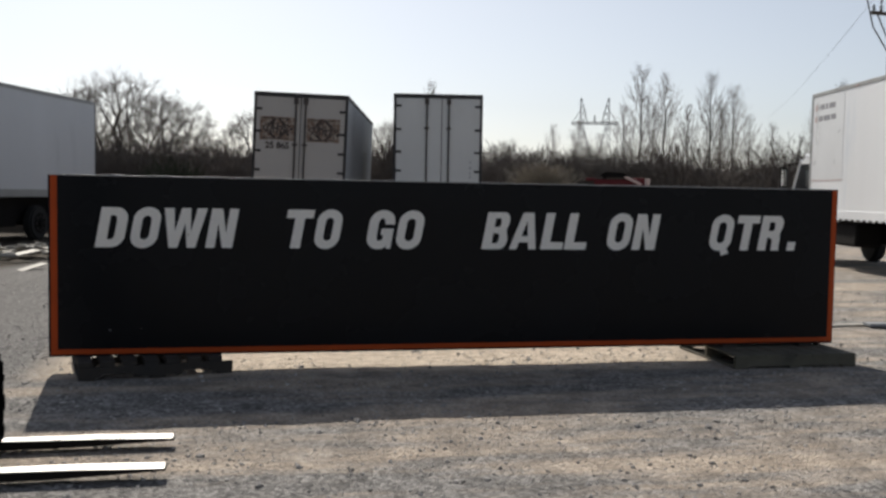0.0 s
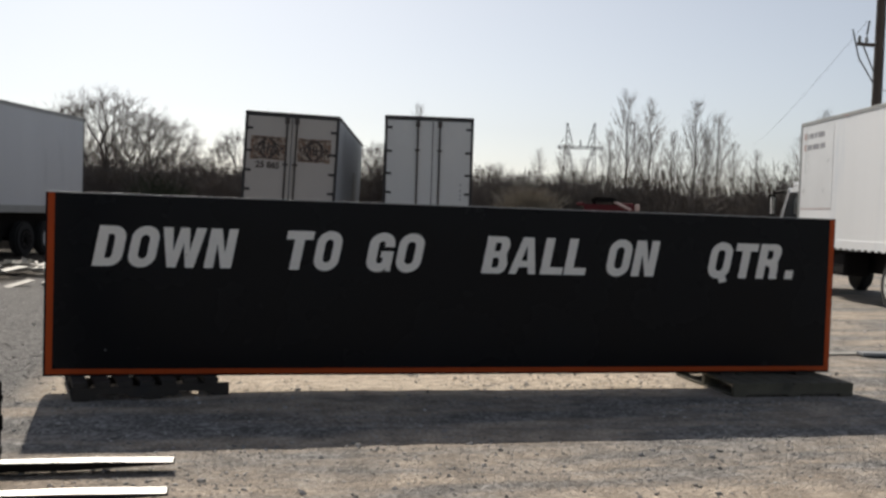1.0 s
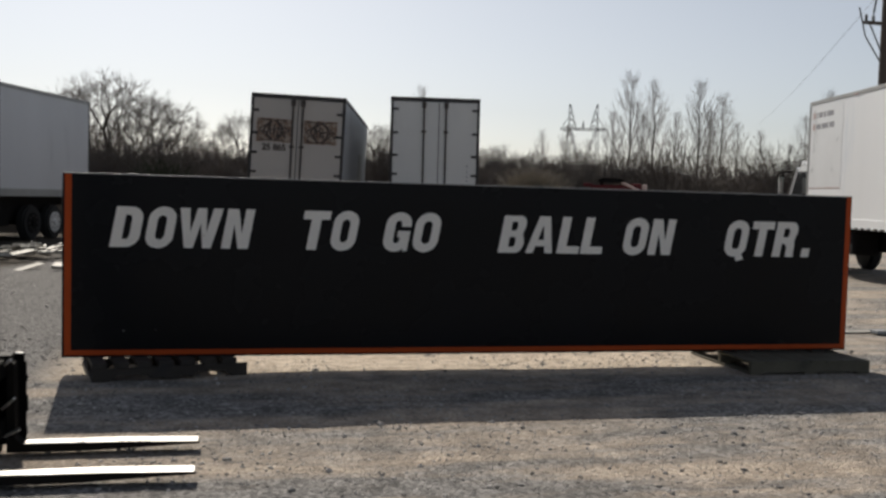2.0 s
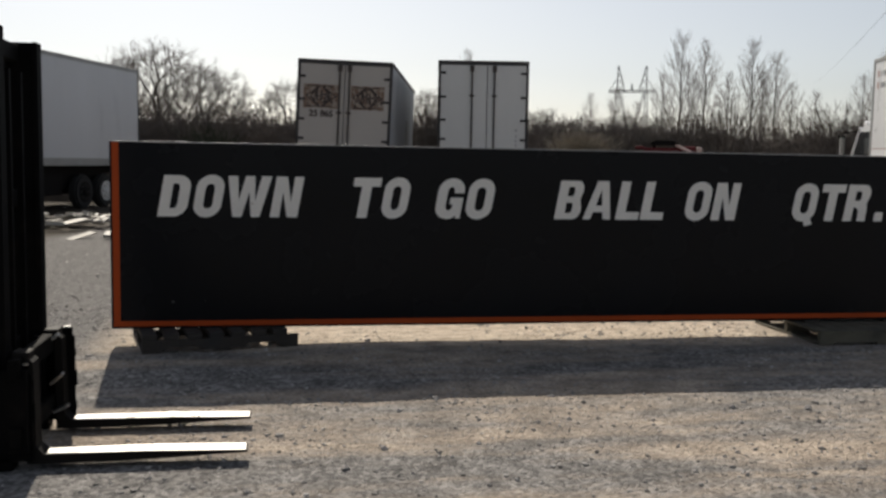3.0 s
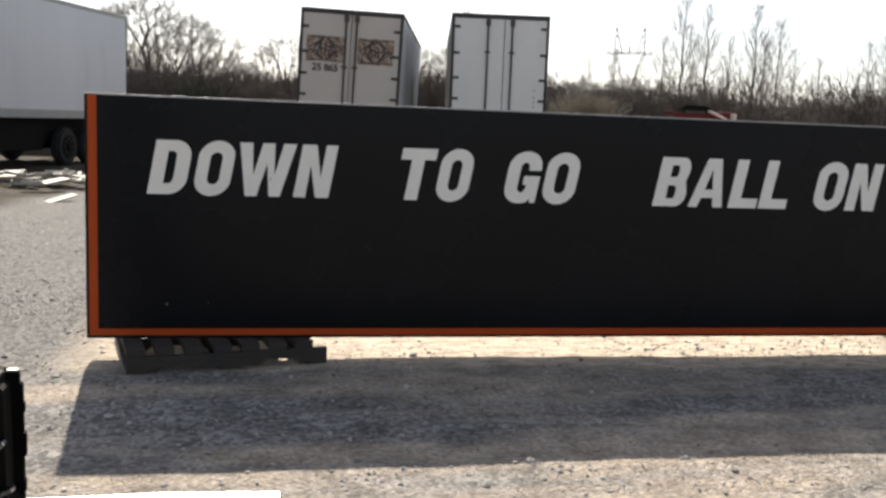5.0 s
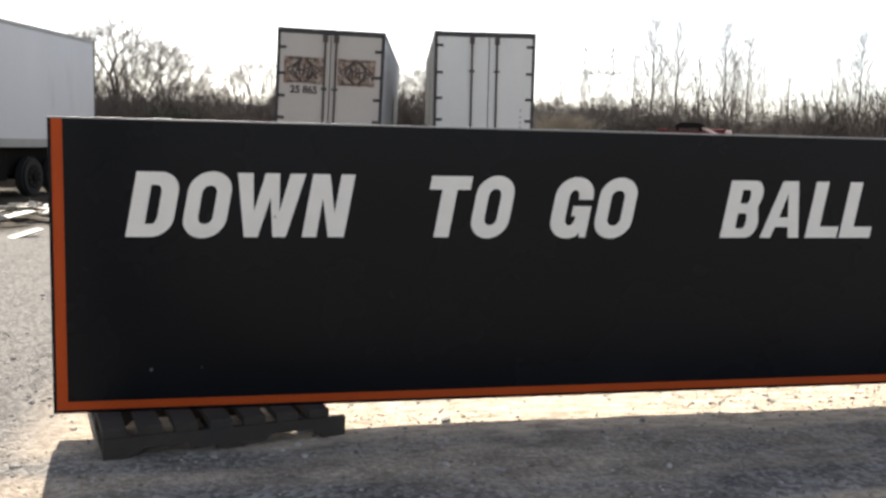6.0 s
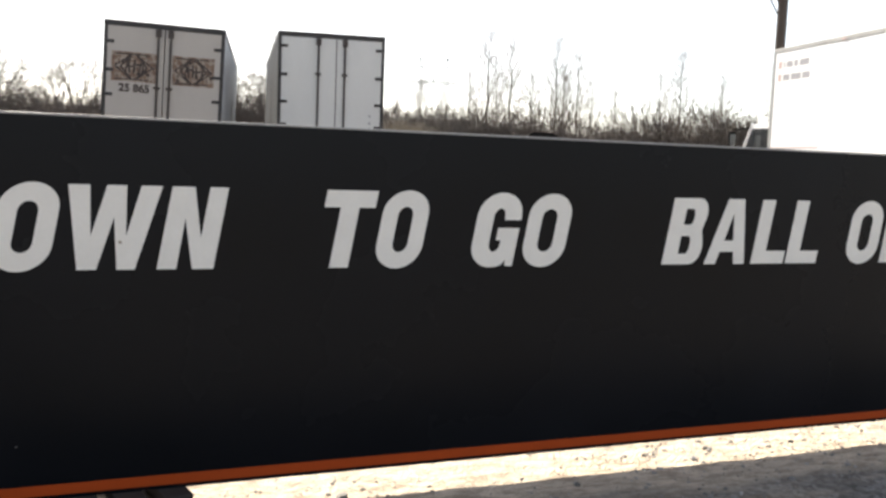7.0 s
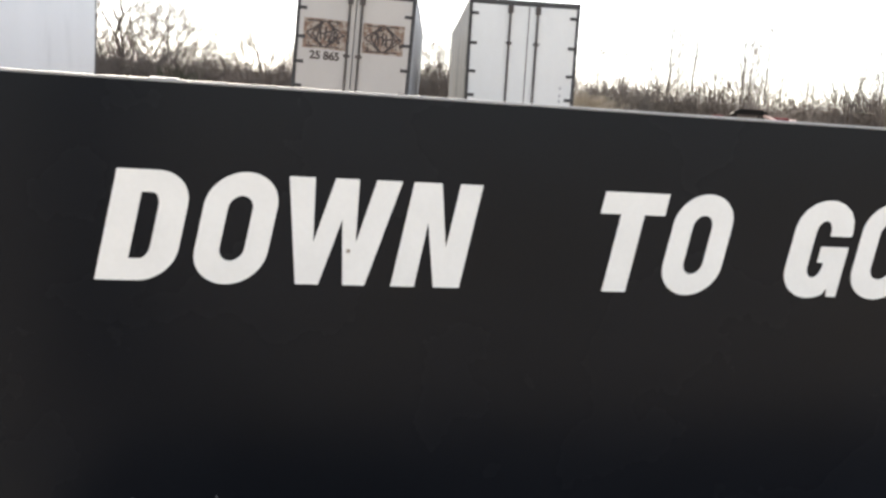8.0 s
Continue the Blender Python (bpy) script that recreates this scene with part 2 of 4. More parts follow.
    dark_x = span(sep.outputs[0], -2.2, -1.2, 1.0, 0.0)
    dark = N.new("ShaderNodeMath")
    dark.operation = 'MULTIPLY'
    L.new(dark_y, dark.inputs[0])
    L.new(dark_x, dark.inputs[1])
    stone = N.new("ShaderNodeVectorMath")
    stone.operation = 'SCALE'
    L.new(grey, stone.inputs[0])
    stone.inputs["Scale"].default_value = 0.68
    yard = mix(dark.outputs[0], sc.outputs[0], stone.outputs[0])
    # pale tan strip under and behind the panel: its bright glow put into colour
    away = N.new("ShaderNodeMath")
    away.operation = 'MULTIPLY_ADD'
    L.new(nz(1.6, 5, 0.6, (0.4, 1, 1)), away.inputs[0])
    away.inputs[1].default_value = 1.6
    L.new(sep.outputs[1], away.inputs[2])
    glow_a = span(away.outputs[0], 7.55, 7.95)
    glow_b = span(away.outputs[0], 9.3, 10.0, 1.0, 0.0)
    glow_x = span(sep.outputs[0], 3.6, 5.0, 1.0, 0.0)
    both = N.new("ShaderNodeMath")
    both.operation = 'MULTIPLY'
    L.new(glow_a, both.inputs[0])
    L.new(glow_b, both.inputs[1])
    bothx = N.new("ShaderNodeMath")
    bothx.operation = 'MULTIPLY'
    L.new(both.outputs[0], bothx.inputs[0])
    L.new(glow_x, bothx.inputs[1])
    glow_tan = mix(span(nz(9, 8, 0.8, (0.6, 1.4, 1)), 0.36, 0.62), (0.33, 0.265, 0.205), (0.66, 0.565, 0.455))
    glow_w = N.new("ShaderNodeMath")
    glow_w.operation = 'MULTIPLY'
    L.new(bothx.outputs[0], glow_w.inputs[0])
    L.new(span(sep.outputs[0], -2.1, -1.5), glow_w.inputs[1])
    glow_yard = mix(glow_w.outputs[0], yard, glow_tan)
    final = mix(span(edge.outputs[0], 42, 47), glow_yard, earth)
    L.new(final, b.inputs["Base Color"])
    h = N.new("ShaderNodeMath")
    h.operation = 'MULTIPLY_ADD'
    L.new(vor.outputs["Distance"], h.inputs[0])
    h.inputs[1].default_value = -0.9
    L.new(nz(55, 5, 0.7), h.inputs[2])
    bp = N.new("ShaderNodeBump")
    bp.inputs["Strength"].default_value, bp.inputs["Distance"].default_value = 0.85, 0.018
    L.new(h.outputs[0], bp.inputs["Height"])
    L.new(bp.outputs[0], b.inputs["Normal"])
    return m


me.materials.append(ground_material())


def loose_stones(name, count, area, size, seed, label):
    """Angular stones strewn over the yard, one mesh."""
    rng = np.random.default_rng(seed)
    bm = bmesh.new()
    bmesh.ops.create_icosphere(bm, subdivisions=1, radius=1)
    bv = np.array([v.co[:] for v in bm.verts])
    bm.verts.ensure_lookup_table()
    bf = np.array([[v.index for v in f.verts] for f in bm.faces])
    bm.free()
    x0, x1, y0, y1 = area
    V, F, k = [], [], 0
    while k < count:
        x, y = rng.uniform(x0, x1), rng.uniform(y0, y1)
        d = noise.noise((x * 0.7, y * 1.3, 11)) + 0.35 * noise.noise((x * 2.5, y * 2.5, 5))
        if d < rng.uniform(-0.75, 0.5):
            continue
        s = size * float(np.clip(rng.lognormal(0, 0.45), 0.4, 3.2))
        a = rng.uniform(0, 2 * math.pi)
        v = bv * (1 + rng.uniform(-0.28, 0.28, (len(bv), 1))) * np.array([s, s * rng.uniform(0.6, 0.95), s * rng.uniform(0.4, 0.75)])
        c, t = math.cos(a), math.sin(a)
        v = np.stack([v[:, 0] * c - v[:, 1] * t + x, v[:, 0] * t + v[:, 1] * c + y, v[:, 2] + ground_z(x, y) + s * 0.18], 1)
        V.append(v)
        F.append(bf + k * len(bv))
        k += 1
    m = bpy.data.meshes.new(name)
    m.from_pydata(np.concatenate(V).tolist(), [], np.concatenate(F).tolist())
    m.materials.append(M_STONE)
    return tagged(new(name, m), label, "gravel", kind="stuff")


loose_stones("loose_gravel", 15000, (-3.4, 6.2, 1.8, 9.4), 0.0066, 4, "loose grey crushed stone on the yard")
loose_stones("coarse_gravel", 900, (-3.4, 6.2, 2.0, 9.2), 0.0115, 9, "scattered larger grey stones on the yard")
loose_stones("far_gravel", 2000, (-7, 10, 9.0, 15), 0.011, 5, "loose grey crushed stone beyond the panel")


# ---- scoreboard panel ----
SX0, SX1, SZ0, SZ1, SY, SD = -1.75, 5.455, 0.150, 1.648, 7.2, 0.20
panel = thing("scoreboard_panel", pose(0, SY, 0), "long black scoreboard panel, orange edging, white lettering, on two pallets", "sign")
part("housing", box(SX0 + 0.004, SX1 - 0.004, 0.012, SD, SZ0 + 0.002, SZ1 - 0.006, 0.004), M_EDGE, panel, "dark sheet-metal housing")
part("face", box(SX0, SX1, 0.0, 0.012, SZ0, SZ1 - 0.006, 0.002), M_BLACK, panel, "satin black face")
part("top_cap", box(SX0, SX1, -0.004, SD + 0.004, SZ1 - 0.006, SZ1 + 0.003, 0.002), M_ALU, panel, "bare aluminium top edge")
part("edge_strip", box(SX0 + 0.018, SX0 + 0.070, -0.003, 0.0, SZ0 + 0.018, SZ1 - 0.008), M_ORANGE, panel, "orange edge strip")
part("edge_strip", box(SX1 - 0.060, SX1 - 0.008, -0.003, 0.0, SZ0 + 0.018, SZ1 - 0.008), M_ORANGE, panel, "orange edge strip")
part("edge_strip", box(SX0 + 0.070, SX1 - 0.060, -0.003, 0.0, SZ0 + 0.018, SZ0 + 0.060), M_ORANGE, panel, "orange edge strip")


# bright glint on the top edge, put in as a white sliver
part("top_glint", box(-1.245, -1.165, 0.0, 0.06, SZ1 + 0.003, SZ1 + 0.0075, 0.0015), M_LETTER, panel, "small white sliver standing in for a glint on the top edge")
for x, z, r in ((-1.272, 0.366, 0.009), (-1.02, 0.372, 0.004)):
    part("scuff", tube((x, 0.0, z), (x, -0.0015, z), r, n=8), M_GREYSCUFF, panel, "small grey scuff")
part("stain_spot", tube((-0.646, -0.003, 1.163), (-0.646, -0.0042, 1.163), 0.007, n=8), M_DECALTAN, panel, "small tan stain on a letter")


def arc(cx, cy, rx, ry, a0, a1, n=9):
    return [(cx + rx * math.cos(radians(a0 + (a1 - a0) * i / n)), cy + ry * math.sin(radians(a0 + (a1 - a0) * i / n))) for i in range(n + 1)]


def rounded(x0, y0, x1, y1, bl, br, tr, tl):
    """A rectangle whose corners have the radii (rx, ry) given, or None."""
    out = []
    for c, k, a in (((x0, y0), bl, 180), ((x1, y0), br, 270), ((x1, y1), tr, 0), ((x0, y1), tl, 90)):
        if k:
            rx, ry = k
            cx = x0 + rx if c[0] == x0 else x1 - rx
            cy = y0 + ry if c[1] == y0 else y1 - ry
            out += arc(cx, cy, rx, ry, a, a + 90)
        else:
            out.append(c)
    return out


def glyph(ch, w):
    """Outline and holes of a bold condensed capital, one unit high and w wide."""
    s, h = 0.25, 0.20
    i = (w - 2 * s) / 2
    if ch == "D":
        k = (w * 0.46, 0.30)
        return [rounded(0, 0, w, 1, None, k, k, None), rounded(s, h, w - s, 1 - h, None, (i * 0.9, 0.13), (i * 0.9, 0.13), None)]
    if ch in "OQ":
        s = 0.217
        i = (w - 2 * s) / 2
        k, q = (w / 2, 0.31), (i, 0.12)
        out = [rounded(0, -0.018, w, 1.018, k, k, k, k), rounded(s, h, w - s, 1 - h, q, q, q, q)]
        if ch == "Q":
            o = out[0]
            out[0] = [p for p in o if not (p[0] > w * 0.55 and p[1] < 0.10)]
            at = next(n for n in range(len(out[0])) if out[0][n][0] > w * 0.55 and out[0][n][1] < 0.4)
            out[0][at:at] = [(w * 0.56, -0.01), (w * 0.66, -0.15), (w * 0.98, -0.09), (w * 0.84, 0.06)]
        return out
    if ch == "W":
        u = ((0, 1), (.226, 1), (.330, .40), (.405, 1), (.613, 1), (.705, .40), (.77, 1), (1, 1), (.868, 0), (.672, 0), (.54, .62), (.455, 0), (.252, 0))
        return [[(a * w, b) for a, b in u][::-1]]
    if ch == "N":
        u = ((0, 0), (.34, 0), (.33, .62), (.62, 0), (1, 0), (1, 1), (.67, 1), (.67, .38), (.40, 1), (0, 1))
        return [[(a * w, b) for a, b in u]]
    if ch == "T":
        c = w / 2
        return [[(c - s / 2, 0), (c + s / 2, 0), (c + s / 2, 1 - h - .02), (w, 1 - h - .02), (w, 1), (0, 1), (0, 1 - h - .02), (c - s / 2, 1 - h - .02)]]
    if ch == "L":
        return [[(0, 0), (w, 0), (w, h), (s, h), (s, 1), (0, 1)]]
    if ch == "A":
        u = ((0, 0), (.27, 0), (.33, .19), (.67, .19), (.73, 0), (1, 0), (.70, 1), (.30, 1))
        return [[(a * w, b) for a, b in u], [(a * w, b) for a, b in ((.385, .36), (.615, .36), (.5, .79))]]
    if ch == "G":
        k, q = (w / 2, 0.31), (i, 0.12)
        o = arc(w / 2, 1.018 - .31, w / 2, .31, 0, 180) + arc(w / 2, -.018 + .31, w / 2, .31, 180, 300)
        n = arc(w / 2, h + .12, i, .12, 360, 180) + arc(w / 2, 1 - h - .12, i, .12, 180, 0)
        return [[(w, .64)] + o + [(w - .13, .09), (w - .11, 0), (w, 0), (w, .53), (w * .52, .53), (w * .52, .36), (w - s, .36)] + n + [(w - s, .64)]]
    if ch == "B":
        o = [(0, 0)] + arc(w - .2, .25, .2, .25, 270, 372) + [(w * .9, .525)] + arc(w - .2, .76, .18, .24, -15, 90) + [(0, 1)]
        return [o, rounded(s, .16, w - s + .01, .43, None, (.06, .1), (.06, .1), None), rounded(s, .60, w - s, .84, None, (.05, .1), (.05, .1), None)]
    if ch == "R":
        o = [(0, 0), (s, 0), (s, .38), (s + .06, .38), (w - s - .02, .30), (w - s - .01, 0), (w, 0), (w - .03, .08), (w - .03, .34), (w * .9, .47)] + arc(w - .2, .75, .2, .25, -20, 90) + [(0, 1)]
        return [o, rounded(s, .56, w - s, .82, None, (.06, .1), (.06, .1), None)]
    return [[(0, 0), (w, 0), (w, .25), (0, .25)]]


def letter(ch, x, x_end, z, height, slant=0.18):
    loops = glyph(ch, (x_end - x) / height)
    flat = [[Vector((u, v, 0)) for u, v in lp] for lp in loops]
    tris = tessellate_polygon(flat)
    pts = [p for lp in flat for p in lp]
    bm = bmesh.new()
    put = lambda p, y: bm.verts.new((x + (p.x + slant * p.y) * height, y, z + p.y * height))
    front = [put(p, -0.003) for p in pts]
    back = [put(p, 0.0) for p in pts]
    for t in tris:
        if len(set(t)) == 3:
            bm.faces.new([front[k] for k in t])
    at = 0
    for lp in flat:
        for k in range(len(lp)):
            a, b = at + k, at + (k + 1) % len(lp)
            bm.faces.new((front[a], front[b], back[b], back[a]))
        at += len(lp)
    bmesh.ops.recalc_face_normals(bm, faces=bm.faces[:])
    return part("letter", bm, M_LETTER, panel, "white letter")


CAP, BASE = 0.331, 1.055
for word in ((("D", -1.391, -1.170), ("O", -1.125, -0.908), ("W", -0.893, -0.545), ("N", -0.508, -0.287)),
             (("T", 0.126, 0.352), ("O", 0.390, 0.604)), (("G", 0.843, 1.066), ("O", 1.103, 1.326)),
             (("B", 1.892, 2.115), ("A", 2.147, 2.398), ("L", 2.441, 2.650), ("L", 2.667, 2.874)),
             (("O", 3.069, 3.292), ("N", 3.327, 3.553)),
             (("Q", 4.095, 4.319), ("T", 4.352, 4.580), ("R", 4.608, 4.836), (".", 4.918, 5.000))):
    for ch, a, b in word:
        letter(ch, a, b, BASE, CAP)


# ---- pallets ----
def pallet(m, wood, label, length=1.22, depth=1.02, height=0.146, boards=7, solid=False):
    """Local x runs along the stringers; the front stringer lies at y = 0."""
    p = thing("pallet", m, label, "pallet", "pallets under the panel")
    t, w = 0.018, 0.04
    lo, hi = t, height - (t if solid else 0.044)
    for k, y in enumerate((0, (depth - w) / 2, depth - w)):
        if solid:
            o = [(0, lo), (length, lo), (length, hi), (0, hi)]
        else:
            n = 0.028
            o = [(0, lo), (0.16, lo), (0.19, lo + n), (0.40, lo + n), (0.43, lo), (length - 0.43, lo), (length - 0.40, lo + n), (length - 0.19, lo + n), (length - 0.16, lo), (length, lo), (length, hi), (0, hi)]
        part("stringer", prism(o, y, y + w), wood, p)
    for k in range(boards):
        bw = (length / boards) * (0.93 if solid else 0.64)
        x = k * (length - bw - (0.0 if solid else 0.085)) / (boards - 1)
        j = random.uniform(-0.012, 0.012)
        part("deck_board", box(x, x + bw, (-0.004 if solid else 0.012) + j, depth + j, hi, height, 0.003), wood, p)
    for k in range(3):
        x = k * (length - 0.13) / 2
        part("bottom_board", box(x, x + 0.13, 0.0, depth, 0.0, lo, 0.003), wood, p)
    return p


pallet(pose(-1.47, 6.86, 0.004, 0, 0, 12.0), M_WOOD, "weathered dark wooden pallet under the panel end")
pallet(pose(4.18, 6.76, 0.004, 0, 0, -0.5), M_GREENWOOD, "greenish grey wooden pallet with close boards", depth=1.15, height=0.122, boards=8, solid=True)
for x in (4.30, 5.10):
    tagged(part("shim_board", box(x, x + 0.14, 7.205, 7.44, 0.126, 0.1495, 0.002), M_WOOD), "short dark wooden shim between pallet and panel", "board", "shims under the panel")

# ---- forklift front: mast, carriage and forks ----
lift = thing("forklift", pose(-1.72, 4.55, 0), "black forklift mast and carriage with bright worn lowered forks", "forklift")
for y in (-0.36, 0.36):
    bm = box(-0.19, -0.165, y - 0.05, y + 0.05, 0.07, 2.13, 0.004)
    box(-0.025, 0.0, y - 0.05, y + 0.05, 0.07, 2.13, 0.004, bm)
    box(-0.165, -0.025, y - 0.012, y + 0.012, 0.07, 2.13, 0.0, bm)
    part("mast_upright", bm, M_MAST, lift, "black steel mast channel")
    part("mast_foot", box(-0.26, 0.02, y - 0.06, y + 0.06, 0.0, 0.07, 0.01), M_MAST, lift)
for z in (0.45, 1.25, 2.02):
    part("mast_crossbar", box(-0.17, -0.09, -0.31, 0.31, z, z + 0.09, 0.006), M_MAST, lift)
part("lift_cylinder", tube((-0.12, 0, 0.05), (-0.12, 0, 1.9), 0.035), M_MAST, lift)
for y in (-0.11, 0.11):
    part("lift_chain", box(-0.06, -0.03, y - 0.015, y + 0.015, 0.3, 1.95), M_MAST, lift)
for z in (0.13, 0.46):
    part("carriage_bar", box(0.02, 0.075, -0.48, 0.46, z, z + 0.10, 0.008), M_MAST, lift)
part("carriage_back", box(-0.02, 0.02, -0.30, 0.30, 0.10, 0.44, 0.006), M_MAST, lift, "black steel backing plate")
for y, x1, z1 in ((-0.42, 0.115, 0.52), (0.33, 0.158, 0.57)):
    ch = part("carriage_cheek", prism([(-0.20, 0.05), (x1, 0.05), (x1, z1 - 0.05), (x1 - 0.012, z1 - 0.04), (x1 - 0.012, z1), (x1 - 0.06, z1), (x1 - 0.065, z1 - 0.035), (0.0, z1 - 0.05), (-0.03, z1 - 0.10), (-0.20, z1 - 0.19)], y, y + 0.03), M_MAST, lift, "black steel cheek plate")
    for z, h, d in ((0.10, 0.05, 0.006), (0.24, 0.09, 0.010), (0.41, 0.04, 0.007)):
        part("stop_lug", box(x1, x1 + d, y + 0.002, y + 0.028, z, z + h, 0.003), M_MAST, ch)
    # steel strip added for the sunlit glint on the cheek's top
    part("glint_tip", box(x1 - 0.055, x1 - 0.016, y + 0.003, y + 0.027, z1, z1 + 0.008, 0.002), M_STEEL, ch, "bare steel strip added for the bright upper edge")
# tilted steel plates added for the bright spots of light on the carriage
for x, z, tip in ((0.075, 0.535, 38), (0.095, 0.315, 42), (0.115, 0.15, 25)):
    o = part("glint_plate", box(-0.045, 0.045, -0.02, 0.02, -0.008, 0.008, 0.003), M_STEEL, lift, "bare steel plate added for a bright glint")
    o.matrix_basis = pose(x, 0.195, z, 0, -tip, 0)
part("hose_bundle", box(-0.10, -0.02, -0.44, -0.18, 0.12, 0.59, 0.03), M_MAST, lift)
part("tilt_bracket", side_prism([(-0.46, 0.10), (-0.34, 0.10), (-0.36, 0.50), (-0.46, 0.50)], -0.03, 0.10), M_MAST, lift)
for y in (-0.20, 0.20):
    part("carriage_plate", side_prism([(y - 0.02, 0.10), (y + 0.02, 0.10), (y + 0.02, 0.55), (y - 0.02, 0.55)], -0.02, 0.03), M_MAST, lift)
for y in (-0.34, 0.28):
    f = part("fork", prism([(0.08, 0.028), (0.16, 0.026), (0.55, 0.028), (1.13, 0.052), (1.13, 0.062), (0.7, 0.072), (0.16, 0.076), (0.125, 0.11), (0.118, 0.53), (0.08, 0.56)], y - 0.058, y + 0.058), M_FORK, lift, "worn steel fork")
    bm = prism([(0.165, 0.0765), (0.7, 0.0725), (1.12, 0.063), (1.12, 0.066), (0.7, 0.0755), (0.165, 0.0795)], -0.054, 0.054)
    for v in bm.verts:
        v.co.y = y + v.co.y * (0.62 + 0.38 * min(1.0, v.co.x / 0.7)) - 0.016 * max(0.0, 0.7 - v.co.x)
    part("worn_face", bm, M_STEEL, f, "polished bare steel upper face")
    part("fork_hook", box(0.02, 0.10, y - 0.055, y + 0.055, 0.535, 0.58, 0.008), M_FORK, f)


# ---- wheels, trailers and trucks ----
def wheel(parent, x, y, r=0.50, width=0.26, out=-1, rim=None, rim_label="white painted wheel rim"):
    """A wheel whose axle runs along x; out is the side that its face points to."""
    bm = tube((x - width / 2, y, r), (x + width / 2, y, r), r, n=28)
    es = [e for e in bm.edges if len(e.link_faces) == 2 and any(len(f.verts) > 4 for f in e.link_faces)]
    bmesh.ops.bevel(bm, geom=es, offset=0.05, segments=2, affect='EDGES')
    t = part("wheel", bm, M_TYRE, parent, "black tyre")
    fx = x + out * width / 2
    bm = tube((fx - out * 0.01, y, r), (fx + out * 0.012, y, r), r * 0.60, n=24)
    tube((fx, y, r), (fx + out * 0.06, y, r), r * 0.22, r * 0.17, n=14, bm=bm)
    part("rim", bm, rim or M_RIM, t, rim_label)
    for k in range(8):
        a = k * math.pi / 4
        part("wheel_nut", tube((fx + out * 0.01, y + r * 0.42 * math.cos(a), r + r * 0.42 * math.sin(a)), (fx + out * 0.035, y + r * 0.42 * math.cos(a), r + r * 0.42 * math.sin(a)), 0.018, n=6), M_BAR, t)
    return t


def flat_text(body, size, m, material, parent, name):
    cu = bpy.data.curves.new(name, 'FONT')
    cu.body, cu.size, cu.extrude, cu.offset, cu.align_x, cu.align_y = body, size, 0.002, 0.009, 'CENTER', 'CENTER'
    tmp = new(name, cu)
    me_ = bpy.data.meshes.new_from_object(tmp.evaluated_get(bpy.context.evaluated_depsgraph_get()))
    bpy.data.objects.remove(tmp)
    me_.materials.clear()
    me_.materials.append(material)
    ob = new(name, me_)
    ob.parent, ob.matrix_parent_inverse, ob.matrix_basis = parent, Matrix(), m
    return ob


